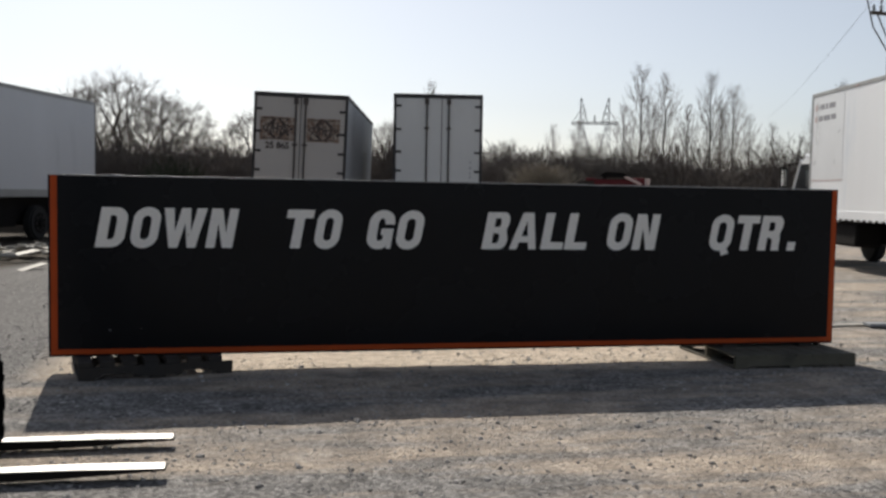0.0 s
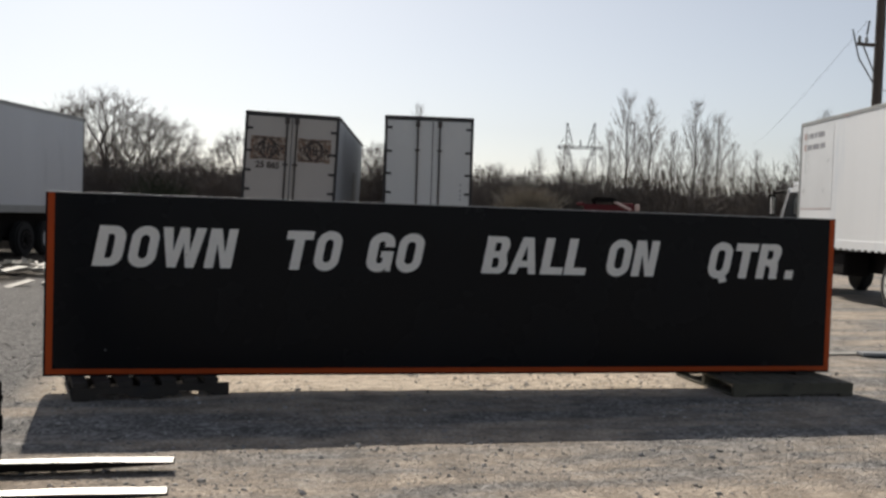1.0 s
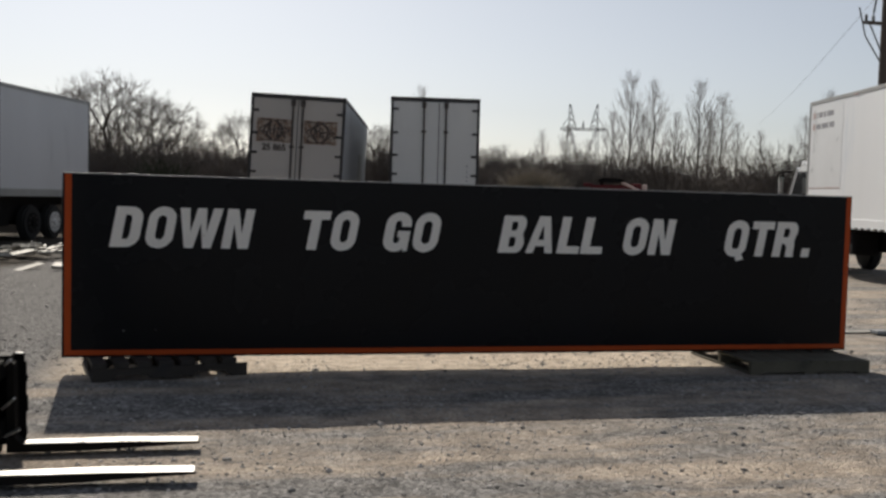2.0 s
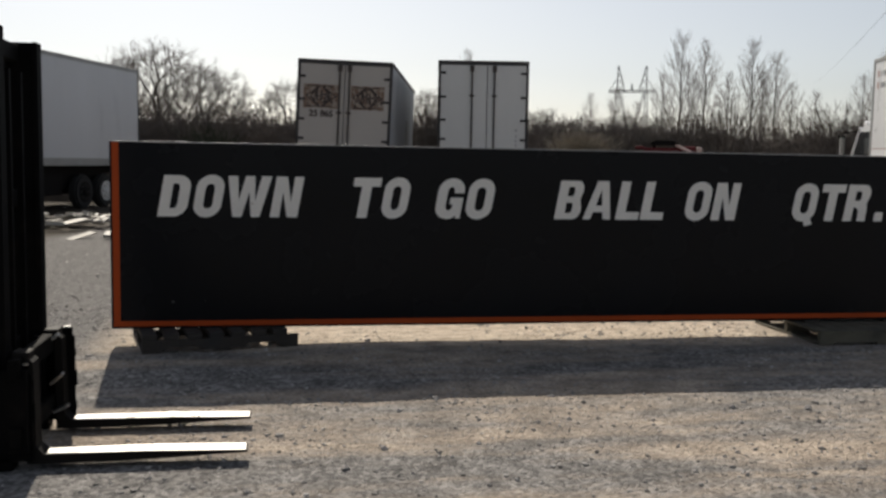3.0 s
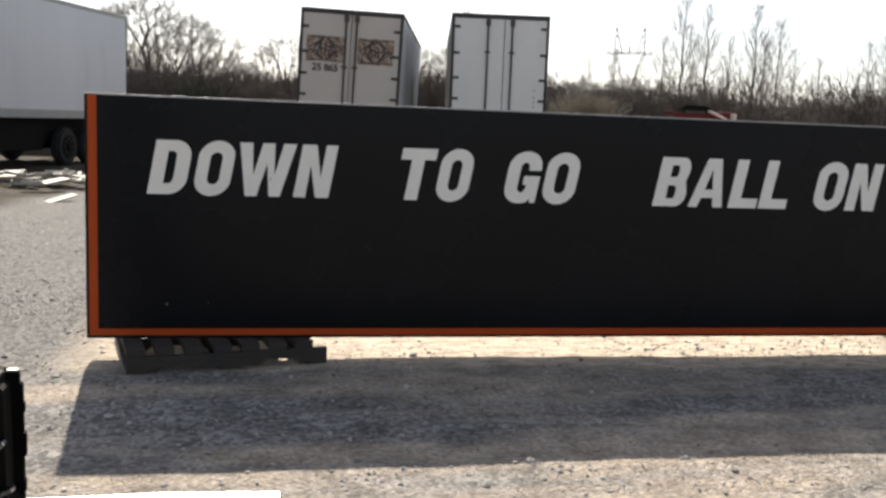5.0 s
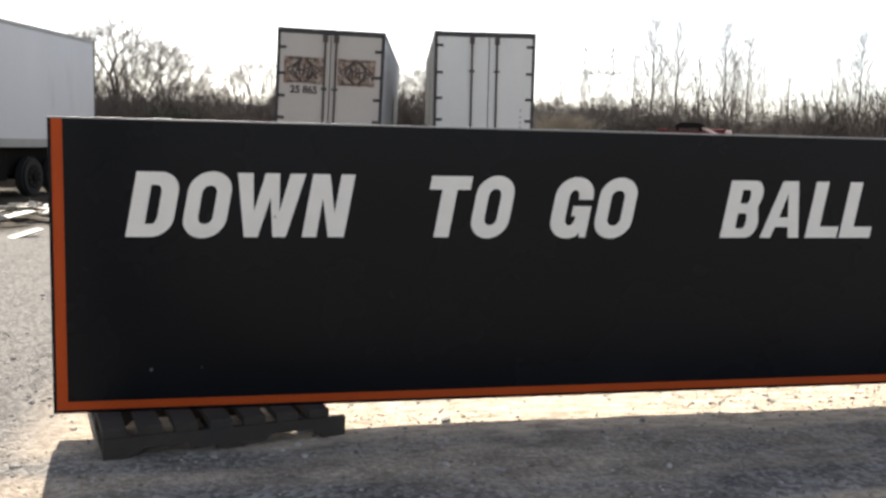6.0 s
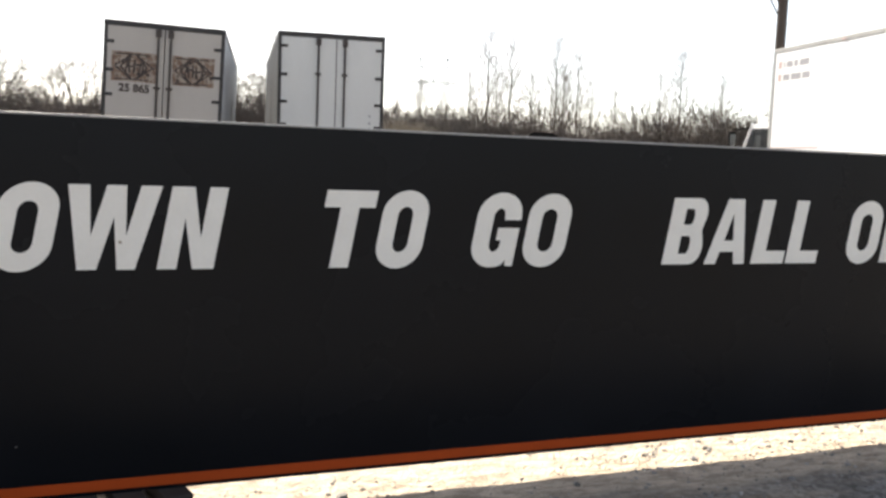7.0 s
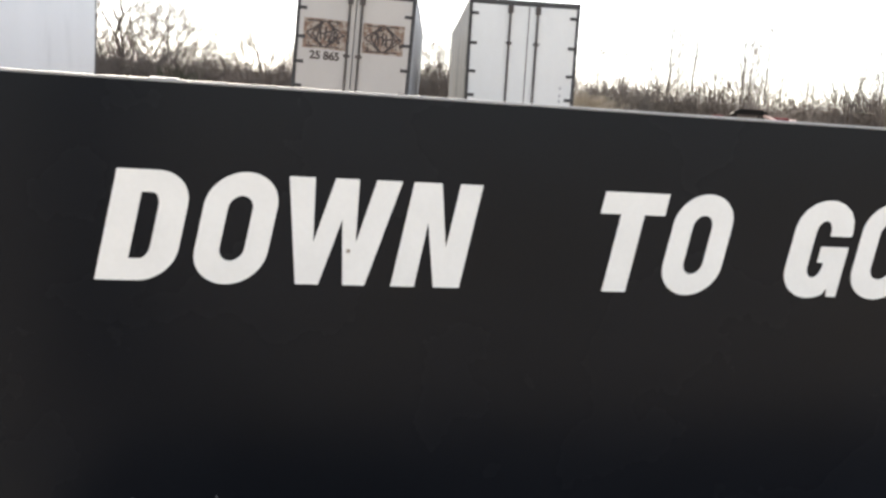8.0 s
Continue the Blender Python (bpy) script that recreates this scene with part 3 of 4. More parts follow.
def trailer(m, label, W, L, H, floor, skin, side, bars, hinge_z, latch_z, axles, group="", seams=True, rail=None, mid=0.0):
    """Rear doors at y = 0 facing -y; the box runs to y = L."""
    t = thing("box_trailer", m, label, "trailer", group)
    w = W / 2
    part("box_side", box(-w, -w + 0.05, 0.06, L, floor, H - 0.05, 0.006), side, t, "grey sheet side")
    part("box_side", box(w - 0.05, w, 0.06, L, floor, H - 0.05, 0.006), side, t, "grey sheet side")
    part("box_front", box(-w + 0.05, w - 0.05, L - 0.05, L, floor, H - 0.05), side, t)
    part("box_roof", box(-w, w, 0.0, L, H - 0.05, H - 0.02, 0.006), M_GREYRAIL, t)
    part("box_floor", box(-w + 0.05, w - 0.05, 0.06, L - 0.05, floor, floor + 0.08), M_CHASSIS, t)
    for sx in (-1, 1):
        a, b = sorted((sx * (w - 0.03), sx * (w + 0.012)))
        part("roof_rail", box(a, b, 0.06, L, H - 0.11, H, 0.005), rail or M_RAIL, t, "grey roof rail" if rail else "dark roof rail")
        part("bottom_rail", box(a, b, 0.06, L, floor - 0.05, floor + 0.16, 0.005), M_GREYRAIL, t)
        a, b = sorted((sx * (w - 0.07), sx * (w + 0.006)))
        part("corner_post", box(a, b, -0.01, 0.06, floor, H - 0.10, 0.006), M_RAIL, t, "dark corner post")
        for k in range(int(L / 1.22) if seams else 0):
            y = 0.6 + k * 1.22
            a, b = sorted((sx * w, sx * (w + 0.008)))
            part("side_seam", box(a, b, y, y + 0.05, floor + 0.16, H - 0.11), side, t)
    part("header", box(-w - 0.006, w + 0.006, -0.02, 0.06, H - 0.11, H + 0.005, 0.008), M_RAIL, t, "dark door header")
    part("sill", box(-w, w, -0.03, 0.06, floor - 0.12, floor, 0.008), M_RAIL, t)
    for sx in (-1, 1):
        a, b = sorted((mid + sx * 0.012, sx * (w - 0.075)))
        d = part("door", box(a, b, -0.005, 0.045, floor + 0.01, H - 0.12, 0.006), skin, t, "white rear door")
        for z in hinge_z:
            a, b = sorted((sx * (w - 0.22), sx * (w + 0.004)))
            part("hinge", box(a, b, -0.022, -0.005, z - 0.036, z + 0.036, 0.005), M_RAIL, d, "dark hinge strap")
    for u in bars:
        b = part("locking_bar", tube((u, -0.04, floor - 0.05), (u, -0.04, H - 0.13), 0.026, n=8), M_BAR, t, "dark locking bar")
        part("cam_keeper", box(u - 0.06, u + 0.06, -0.07, -0.005, H - 0.30, H - 0.13, 0.01), M_BAR, b)
        part("bar_bracket", box(u - 0.07, u + 0.07, -0.06, -0.005, latch_z - 0.03, latch_z + 0.03, 0.008), M_BAR, b)
        part("cam_keeper", box(u - 0.05, u + 0.05, -0.07, -0.005, floor - 0.06, floor + 0.08, 0.01), M_BAR, b)
    part("chassis", box(-0.55, 0.55, 0.3, L - 0.4, floor - 0.32, floor - 0.05, 0.02), M_CHASSIS, t)
    for y in axles:
        part("axle", tube((-w + 0.2, y, 0.5), (w - 0.2, y, 0.5), 0.07), M_CHASSIS, t)
        for sx in (-1, 1):
            wheel(t, sx * (w - 0.16), y, out=sx, rim=None if y == axles[0] else M_CHASSIS, rim_label="white painted wheel rim" if y == axles[0] else "black wheel rim")
        part("spring_hanger", box(-0.5, 0.5, y - 0.15, y + 0.15, 0.45, floor - 0.3, 0.01), M_CHASSIS, t)
    for sx in (-1, 1):
        part("landing_leg", box(sx * 0.75 - 0.06, sx * 0.75 + 0.06, L - 2.2, L - 2.08, 0.05, floor, 0.01), M_CHASSIS, t)
        part("landing_foot", box(sx * 0.75 - 0.14, sx * 0.75 + 0.14, L - 2.26, L - 2.02, 0.0, 0.05, 0.01), M_CHASSIS, t)
    part("rear_bumper", box(-w + 0.15, w - 0.15, -0.02, 0.08, 0.5, 0.6, 0.01), M_CHASSIS, t)
    for sx in (-1, 1):
        part("bumper_upright", box(sx * 0.6 - 0.04, sx * 0.6 + 0.04, 0.0, 0.08, 0.6, floor - 0.12), M_CHASSIS, t)
    return t


def at_corner(corner, rz, W, left=True):
    """Pose of a trailer whose rear left (or right) corner stands at corner."""
    c, s = math.cos(radians(rz)), math.sin(radians(rz))
    k = W / 2 if left else -W / 2
    return pose(corner[0] + c * k, corner[1] + s * k, 0, 0, 0, rz)


# older trailer with worn decals
T1W = 2.55
T1 = trailer(at_corner((-0.05, 25.35), -11.5, T1W) @ pose(0, 0, 0.0, 0, 2.0, 0), "old white box trailer with worn orange decals on its rear doors", T1W, 10.0, 4.20, 1.15, M_TRAILER, M_SIDE, (-0.13, 0.13), (2.08, 2.60, 3.13, 3.74), 2.80, (1.1, 2.35), "parked trailers", seams=False)
rng = random.Random(5)
for x0, x1 in ((-1.10, -0.16), (0.18, 1.08)):
    z0, z1 = 2.90, 3.54
    d = part("worn_decal", box(x0, x1, -0.009, -0.005, z0, z1), M_DECAL, T1, "faded brown and tan decal with flaked dark shapes")
    for k in range(60):
        w_, h_ = rng.uniform(0.015, 0.06), rng.uniform(0.02, 0.07)
        cx, cz = rng.uniform(x0 + 0.05, x1 - 0.05), rng.uniform(z0 + 0.05, z1 - 0.05)
        a = rng.uniform(0, 6.28)
        pts = []
        for j in range(6):
            q = a + j * 1.047
            f = rng.uniform(0.5, 1.0)
            pts.append((min(x1, max(x0, cx + math.cos(q) * w_ * f)), min(z1, max(z0, cz + math.sin(q) * h_ * f))))
        part("flake", prism(pts, -0.0125 - 0.00005 * k, -0.009), M_DECALTAN if k % 3 else M_DECALDARK, d)
    # the upright dark strokes that are left of the old emblem
    xm, zm = (x0 + x1) / 2, (z0 + z1) / 2
    for k in range(5):
        x = xm - 0.20 + k * 0.09 + rng.uniform(-0.01, 0.01)
        lean, w_, lo, hi = rng.uniform(-0.04, 0.08), rng.uniform(0.032, 0.05), zm - rng.uniform(0.13, 0.17), zm + rng.uniform(0.12, 0.17)
        part("dark_stroke", prism([(x, lo), (x + w_, lo + 0.02), (x + w_ + lean, hi), (x + lean, hi - 0.02)], -0.0165 - 0.0001 * k, -0.009), M_DECALDARK, d)
        if k % 2:
            z = rng.uniform(zm - 0.06, zm + 0.05)
            part("dark_stroke", prism([(x - 0.06, z), (x + 0.09, z + 0.015), (x + 0.09, z + 0.055), (x - 0.06, z + 0.04)], -0.0175 - 0.0001 * k, -0.009), M_DECALDARK, d)
    for sx in (-1, 1):
        for sz in (-1, 1):
            for reach in (0.42, 0.30):
                part("dark_stroke", prism([(xm + sx * reach, zm), (xm + sx * (reach - 0.045), zm), (xm + sx * 0.02, zm + sz * 0.265), (xm + sx * 0.075, zm + sz * 0.265)], -0.0195 - 0.0002 * (sx + 2 * sz) - 0.002 * (reach > 0.4), -0.009), M_DECALDARK, d)
    for z in (z0 + 0.03, z1 - 0.07):
        part("dark_stroke", prism([(x0 + 0.06, z), (x1 - 0.12, z + 0.01), (x1 - 0.15, z + 0.035), (x0 + 0.08, z + 0.03)], -0.0185, -0.009), M_DECALDARK, d)
for ch, x in (("2", -0.875), ("5", -0.755), ("8", -0.575), ("6", -0.455), ("5", -0.34)):
    flat_text(ch, 0.24, pose(x, -0.008, 2.755, 90, 0, 0), M_DECALDARK, T1, "fleet_digit")
part("side_patch", box(T1W / 2 + 0.010, T1W / 2 + 0.02, 5.9, 7.3, 1.95, 2.95), M_GREYRAIL, T1, "dark patch on the side")

# cleaner trailer with plain doors
T2W = 2.54
T2 = trailer(at_corner((3.99, 25.757), -9.8, T2W), "white box trailer with plain rear doors", T2W, 9.0, 4.37, 1.15, M_TRAILER_B, M_SIDE_DULL, (-0.325, 0.305), (2.18, 2.72, 3.36, 4.03), 3.40, (1.1, 2.35), "parked trailers", mid=0.105)
part("door_seal", box(0.088, 0.122, 0.0, 0.012, 1.2, 4.22), M_BAR, T2, "dark rubber seal between the doors")
for k, z in enumerate((2.0, 2.12, 2.25, 2.42)):
    part("stencil_mark", box(0.92, 0.96, -0.009, -0.006, z, z + 0.06), M_PRINT, T2)

# long trailer seen from its side
T0W = 2.59
T0 = trailer(pose(-4.85 - 0.951 * T0W / 2, 31.05 + 0.308 * T0W / 2, 0, 0, 0, 162), "long white semi-trailer, its plain side in shade", T0W, 13.6, 4.28, 1.30, M_TRAILER_LONG, M_TRAILER_LONG, (-0.5, 0.5), (1.6, 2.3, 3.0, 3.7), 2.2, (2.1, 3.35), "parked trailers", seams=False, rail=M_GREYRAIL)

# black blocks added in place of the deep shade under the floor
part("shade_block", box(-1.0, 1.0, 4.1, 6.4, 0.42, 1.25, 0.03), M_CHASSIS, T0, "black block added for the shade under the floor")
part("shade_block", box(-1.0, 1.0, 6.6, 9.6, 0.40, 1.25, 0.03), M_CHASSIS, T0, "black block added for the shade under the floor")
part("axle_shade_block", box(-0.9, 0.9, 1.4, 4.0, 0.55, 1.25, 0.03), M_CHASSIS, T0)

# box truck
TW, TL, TH, TF = 2.5, 7.2, 4.03, 1.22
truck = thing("box_truck", pose(12.64, 11.85, 0, 0, 0, -12.4), "white box truck with small printed lines on its box", "truck")
w = TW / 2
part("cargo_box", box(-w, w, 0, TL, TF, TH - 0.03, 0.03), M_TRUCKBOX, truck, "white cargo box")
for sx in (-1, 1):
    a, b = sorted((sx * (w - 0.03), sx * (w + 0.012)))
    part("roof_rail", box(a, b, 0, TL, TH - 0.09, TH, 0.008), M_GREYRAIL, truck, "aluminium roof rail")
    part("bottom_rail", box(a, b, 0, TL, TF - 0.08, TF + 0.10, 0.008), M_TRUCKBOX, truck)
    part("corner_post", box(a, b, TL - 0.07, TL + 0.012, TF, TH - 0.09, 0.01), M_GREYRAIL, truck, "aluminium corner post")
for k in range(24):
    part("rail_tab", box(-w - 0.02, -w - 0.012, 0.15 + 0.29 * k, 0.27 + 0.29 * k, TF - 0.11, TF - 0.06), M_TRUCKBOX, truck)
part("marker_lamp", box(-w - 0.03, -w - 0.012, TL - 2.55, TL - 2.43, TH - 0.085, TH - 0.045, 0.006), M_REDPRINT, truck, "amber red marker lamp")
pn = part("side_decal", box(-w - 0.004, -w - 0.001, TL - 1.85, TL - 0.10, 1.98, TH - 0.12), M_CAB, truck, "smooth white vinyl panel")
part("decal_line", box(-w - 0.007, -w - 0.004, TL - 1.85, TL - 0.10, 1.985, 2.005), M_REDPRINT, pn)
for z in (3.68, 3.42):
    part("printed_mark", box(-w - 0.007, -w - 0.004, TL - 0.34, TL - 0.22, z - 0.07, z + 0.07, 0.0), M_REDPRINT, pn, "small red printed mark")
    x = 0.42
    for ln in ((0.05, 0.22, 0.14, 0.34) if z > 3.5 else (0.24, 0.36, 0.26)):
        part("printed_bar", box(-w - 0.007, -w - 0.004, TL - x - ln, TL - x, z - 0.06, z + 0.06), M_PRINT, pn)
        x += ln + 0.06
part("chassis", box(-0.45, 0.45, 0.2, TL + 2.6, 0.62, TF - 0.08, 0.02), M_CHASSIS, truck)
for sx in (-1, 1):
    wheel(truck, sx * (w - 0.15), 2.45, 0.50, 0.28, sx)
    wheel(truck, sx * (w - 0.22), TL + 1.55, 0.50, 0.28, sx)
part("axle", tube((-w + 0.2, 2.45, 0.5), (w - 0.2, 2.45, 0.5), 0.09), M_CHASSIS, truck)
part("axle", tube((-w + 0.3, TL + 1.55, 0.5), (w - 0.3, TL + 1.55, 0.5), 0.08), M_CHASSIS, truck)
part("side_tank", box(-w + 0.12, -w + 0.7, TL - 2.4, TL - 1.2, 0.55, 1.05, 0.06), M_CHASSIS, truck)
part("mudflap", box(-w + 0.02, -w + 0.6, 1.78, 1.80, 0.25, TF - 0.08), M_CHASSIS, truck)
part("cab", side_prism([(TL + 0.12, 0.75), (TL + 1.0, 0.75), (TL + 1.1, 1.05), (TL + 2.0, 1.05), (TL + 2.1, 0.6), (TL + 2.75, 0.6), (TL + 2.8, 1.35), (TL + 1.62, 1.62), (TL + 1.05, 2.48), (TL + 0.8, 2.56), (TL + 0.12, 2.56)], -1.08, 1.08), M_CAB, truck, "white conventional cab")
part("side_window", side_prism([(TL + 0.30, 1.66), (TL + 1.50, 1.66), (TL + 1.02, 2.42), (TL + 0.30, 2.42)], -1.088, -1.08), M_GLASS, truck, "dark side window")
part("windscreen", prism([(-0.95, 0), (0.95, 0), (0.9, 0.84), (-0.9, 0.84)], -0.004, 0.004), M_GLASS, truck, "dark windscreen").matrix_basis = pose(0, TL + 1.58, 1.70, 33.5, 0, 0)
part("a_pillar", tube((-1.06, TL + 1.66, 1.62), (-1.06, TL + 1.04, 2.52), 0.045), M_CAB, truck, "white windscreen pillar")
mi = part("mirror", box(-1.48, -1.30, TL + 1.32, TL + 1.40, 1.82, 2.36, 0.02), M_CHASSIS, truck, "tall black door mirror")
part("mirror_glass", box(-1.455, -1.325, TL + 1.315, TL + 1.319, 1.88, 2.30), M_MIRROR, mi, "bright mirror glass")
part("mirror_arm", tube((-1.39, TL + 1.36, 2.40), (-1.02, TL + 1.05, 2.45), 0.018), M_CHASSIS, mi)
part("mirror_arm", tube((-1.39, TL + 1.36, 1.78), (-1.02, TL + 1.45, 1.70), 0.018), M_CHASSIS, mi)
part("roof_lamp", box(-1.06, -0.92, TL + 0.7, TL + 0.9, 2.56, 2.68, 0.03), M_CAB, truck)

# red machine standing behind the panel
red = thing("red_tractor", pose(9.55, 22.8, 0, 0, 0, -25), "dull red yard tractor with a black roof behind the panel", "tractor")
part("hood", prism([(-0.55, 1.0), (1.15, 1.0), (1.15, 1.60), (0.84, 1.74), (0.44, 1.99), (-0.52, 1.99)], -0.5, 0.5), M_REDCAR, red, "dull red bodywork")
part("body", box(-0.95, 1.1, -0.55, 0.55, 0.5, 1.0, 0.05), M_REDCAR, red)
part("roof", prism([(-0.36, 2.07), (0.36, 2.07), (0.30, 2.12), (0.20, 2.17), (-0.22, 2.18), (-0.32, 2.13)], -0.62, 0.55), M_CHASSIS, red, "black roof")
for x in (-0.28, 0.25):
    for y in (-0.45, 0.4):
        part("roof_post", tube((x, y, 1.98), (x, y, 2.08), 0.025, n=6), M_CHASSIS, red)
part("fender", box(-0.74, -0.52, -0.5, 0.5, 1.95, 2.03, 0.02), M_REDCAR, red)
part("engine_cover", box(0.44, 0.78, -0.48, 0.3, 1.60, 2.04, 0.03), M_REDCAR, red, "dull red engine cover")
part("pale_strut", tube((0.26, -0.58, 2.07), (0.70, -0.58, 1.86), 0.035), M_PALE, red, "pale sloping strut")
part("lamp", box(0.79, 0.92, -0.5, -0.3, 1.84, 2.02, 0.03), M_PALE, red, "pale work lamp")
part("lamp_bracket", box(0.81, 0.89, -0.45, -0.35, 1.55, 1.84), M_CHASSIS, red)
for x in (-0.45, 0.85):
    for sx in (-1, 1):
        part("wheel", tube((x, sx * 0.45, 0.5), (x, sx * 0.72, 0.5), 0.5, n=20), M_TYRE, red)


# ---- utility pole and wires ----
up = thing("utility_pole", pose(26.8, 34.7, 0), "dark wooden utility pole with a bracket and insulators", "pole")
part("pole_shaft", tube((0, 0, -0.3), (0, 0, 14.0), 0.21, 0.15, n=14), M_POLE, up)
part("crossarm", box(-1.05, 0.12, -0.06, 0.06, 9.42, 9.56, 0.01), M_POLE, up)
part("bracket_brace", tube((-0.75, 0, 9.42), (-0.1, 0, 8.2), 0.03), M_WIRE, up)
part("jumper_cable", tube((-1.3, 0, 10.1), (-0.95, 0, 8.9), 0.03), M_WIRE, up)
part("jumper_cable", tube((-0.95, 0, 8.9), (-0.2, 0, 7.9), 0.03), M_WIRE, up)
for x in (-0.95, -0.6):
    bm = tube((x, 0, 9.56), (x, 0, 9.85), 0.05, 0.03)
    for k in range(3):
        tube((x, 0, 9.6 + 0.08 * k), (x, 0, 9.63 + 0.08 * k), 0.09, 0.06, bm=bm)
    part("insulator", bm, M_WIRE, up, "dark stacked insulator")
part("fuse_cutout", tube((-0.6, 0, 9.9), (-0.5, 0, 10.5), 0.04), M_WIRE, up)
part("cable_guard", box(0.18, 0.26, -0.05, 0.05, 4, 12), M_WIRE, up)


def wire(p, q, sag, r, label):
    cu = bpy.data.curves.new("overhead_wire", 'CURVE')
    cu.dimensions, cu.bevel_depth, cu.bevel_resolution = '3D', r, 0
    sp = cu.splines.new('POLY')
    sp.points.add(24)
    for k in range(25):
        f = k / 24
        v = Vector(p).lerp(Vector(q), f) - Vector((0, 0, sag * 4 * f * (1 - f)))
        sp.points[k].co = (*v, 1)
    cu.materials.append(M_WIRE)
    return tagged(new("overhead_wire", cu), label, "wire", "overhead wires")


wire((26.2, 34.7, 10.5), (77, 128, 13.8), 0.5, 0.011, "thin dark wire running from the pole into the distance")
wire((26.8, 34.7, 7.6), (58, 30, 7.9), 0.4, 0.012, "thin dark wire running from the pole over the truck")


# ---- transmission tower ----
def lattice(a, b, wide_a, wide_b, n, bm, r=0.065):
    """A square lattice leg between two points."""
    a, b = Vector(a), Vector(b)
    ring = []
    for k in range(n + 1):
        f = k / n
        c, w_ = a.lerp(b, f), wide_a + (wide_b - wide_a) * f
        ring.append([c + Vector((sx * w_, sy * w_, 0)) for sx, sy in ((-1, -1), (1, -1), (1, 1), (-1, 1))])
    for k in range(n):
        for j in range(4):
            tube(ring[k][j], ring[k + 1][j], r, n=4, bm=bm)
            tube(ring[k][j], ring[k + 1][(j + 1) % 4], r * 0.7, n=4, bm=bm)
    return bm


tw = thing("transmission_tower", pose(90, 234, 0, 0, 0, -21) @ Matrix.Diagonal((0.92, 0.92, 1.0, 1.0)), "grey lattice power transmission tower beyond the woods", "tower")
for s in (-1, 1):
    part("tower_leg", lattice((s * 4.6, 0, 0), (s * 3.9, 0, 20.6), 0.9, 0.35, 9, bmesh.new()), M_TOWER, tw)
    part("inner_brace", lattice((s * 0.3, 0, 9), (s * 3.4, 0, 20.2), 0.3, 0.3, 6, bmesh.new()), M_TOWER, tw)
    part("tower_peak", lattice((s * 3.0, 0, 20.6), (s * 3.9, 0, 27.2), 1.1, 0.12, 4, bmesh.new(), 0.11), M_TOWER, tw)
    part("earth_stay", tube((s * 6.2, 0, 20.9), (s * 4.0, 0, 24.0), 0.08, n=5), M_TOWER, tw)
bm = bmesh.new()
for z in (20.4, 20.95):
    for y in (-0.4, 0.4):
        tube((-6.6, y, z), (6.6, y, z), 0.075, n=4, bm=bm)
for k in range(16):
    x = -6.4 + 0.8 * k
    tube((x, -0.4, 20.4), (x + 0.8, -0.4, 20.95), 0.05, n=4, bm=bm)
part("tower_beam", bm, M_TOWER, tw)
part("centre_peak", tube((0, 0, 21), (0, 0, 22.8), 0.3, 0.1, n=5), M_TOWER, tw)


# ---- trees ----
def limb(rng, segs, p, goals, thick, bend, droop=0.0):
    """A limb from p that forks again and again until it reaches each of the goals."""
    n = len(goals)
    r = thick * n ** 0.46
    c = goals.mean(axis=0)
    way = c - p
    if n == 1:
        q = p + way * 0.55 + rng.normal(size=3) * bend * np.linalg.norm(way)
        segs.append((Vector(p), Vector(q), r, r * 0.8, 1))
        segs.append((Vector(q), Vector(c), r * 0.8, r * 0.5, 1))
        return
    reach = rng.uniform(0.30, 0.48)
    mid = p + way * reach * 0.5 + rng.normal(size=3) * bend * np.linalg.norm(way) * 0.5 - np.array((0, 0, droop)) * np.linalg.norm(way)
    q = p + way * reach + rng.normal(size=3) * bend * np.linalg.norm(way) * 0.5
    level = 0 if r > 0.04 else 1
    segs.append((Vector(p), Vector(mid), r, r * 0.95, level))
    segs.append((Vector(mid), Vector(q), r * 0.95, r * 0.88, level))
    flat = goals - q
    flat = flat / (np.linalg.norm(flat, axis=1)[:, None] + 1e-6)
    axis = np.linalg.svd(flat - flat.mean(axis=0), full_matrices=False)[2][0]
    order = np.argsort(flat @ axis)
    cut = max(1, min(n - 1, int(n * rng.uniform(0.36, 0.64))))
    limb(rng, segs, q, goals[order[:cut]], thick, bend, droop * 0.6)
    limb(rng, segs, q, goals[order[cut:]], thick, bend, droop * 0.6)


def twigs(rng, segs, count, length, r, spread):
    """Fine twigs that fan out of the ends of the limbs."""
    for p, q, r0, r1, level in list(segs):
        if level != 1 or r0 > r * 2.6:
            continue
        d = (q - p).normalized()
        for k in range(count):
            e = (d + Vector(rng.normal(size=3) * spread) + Vector((0, 0, 0.12))).normalized()
            at = p.lerp(q, rng.uniform(0.35, 1.0))
            segs.append((at, at + e * length * rng.uniform(0.5, 1.25), r * 0.62, r * 0.4, 2))


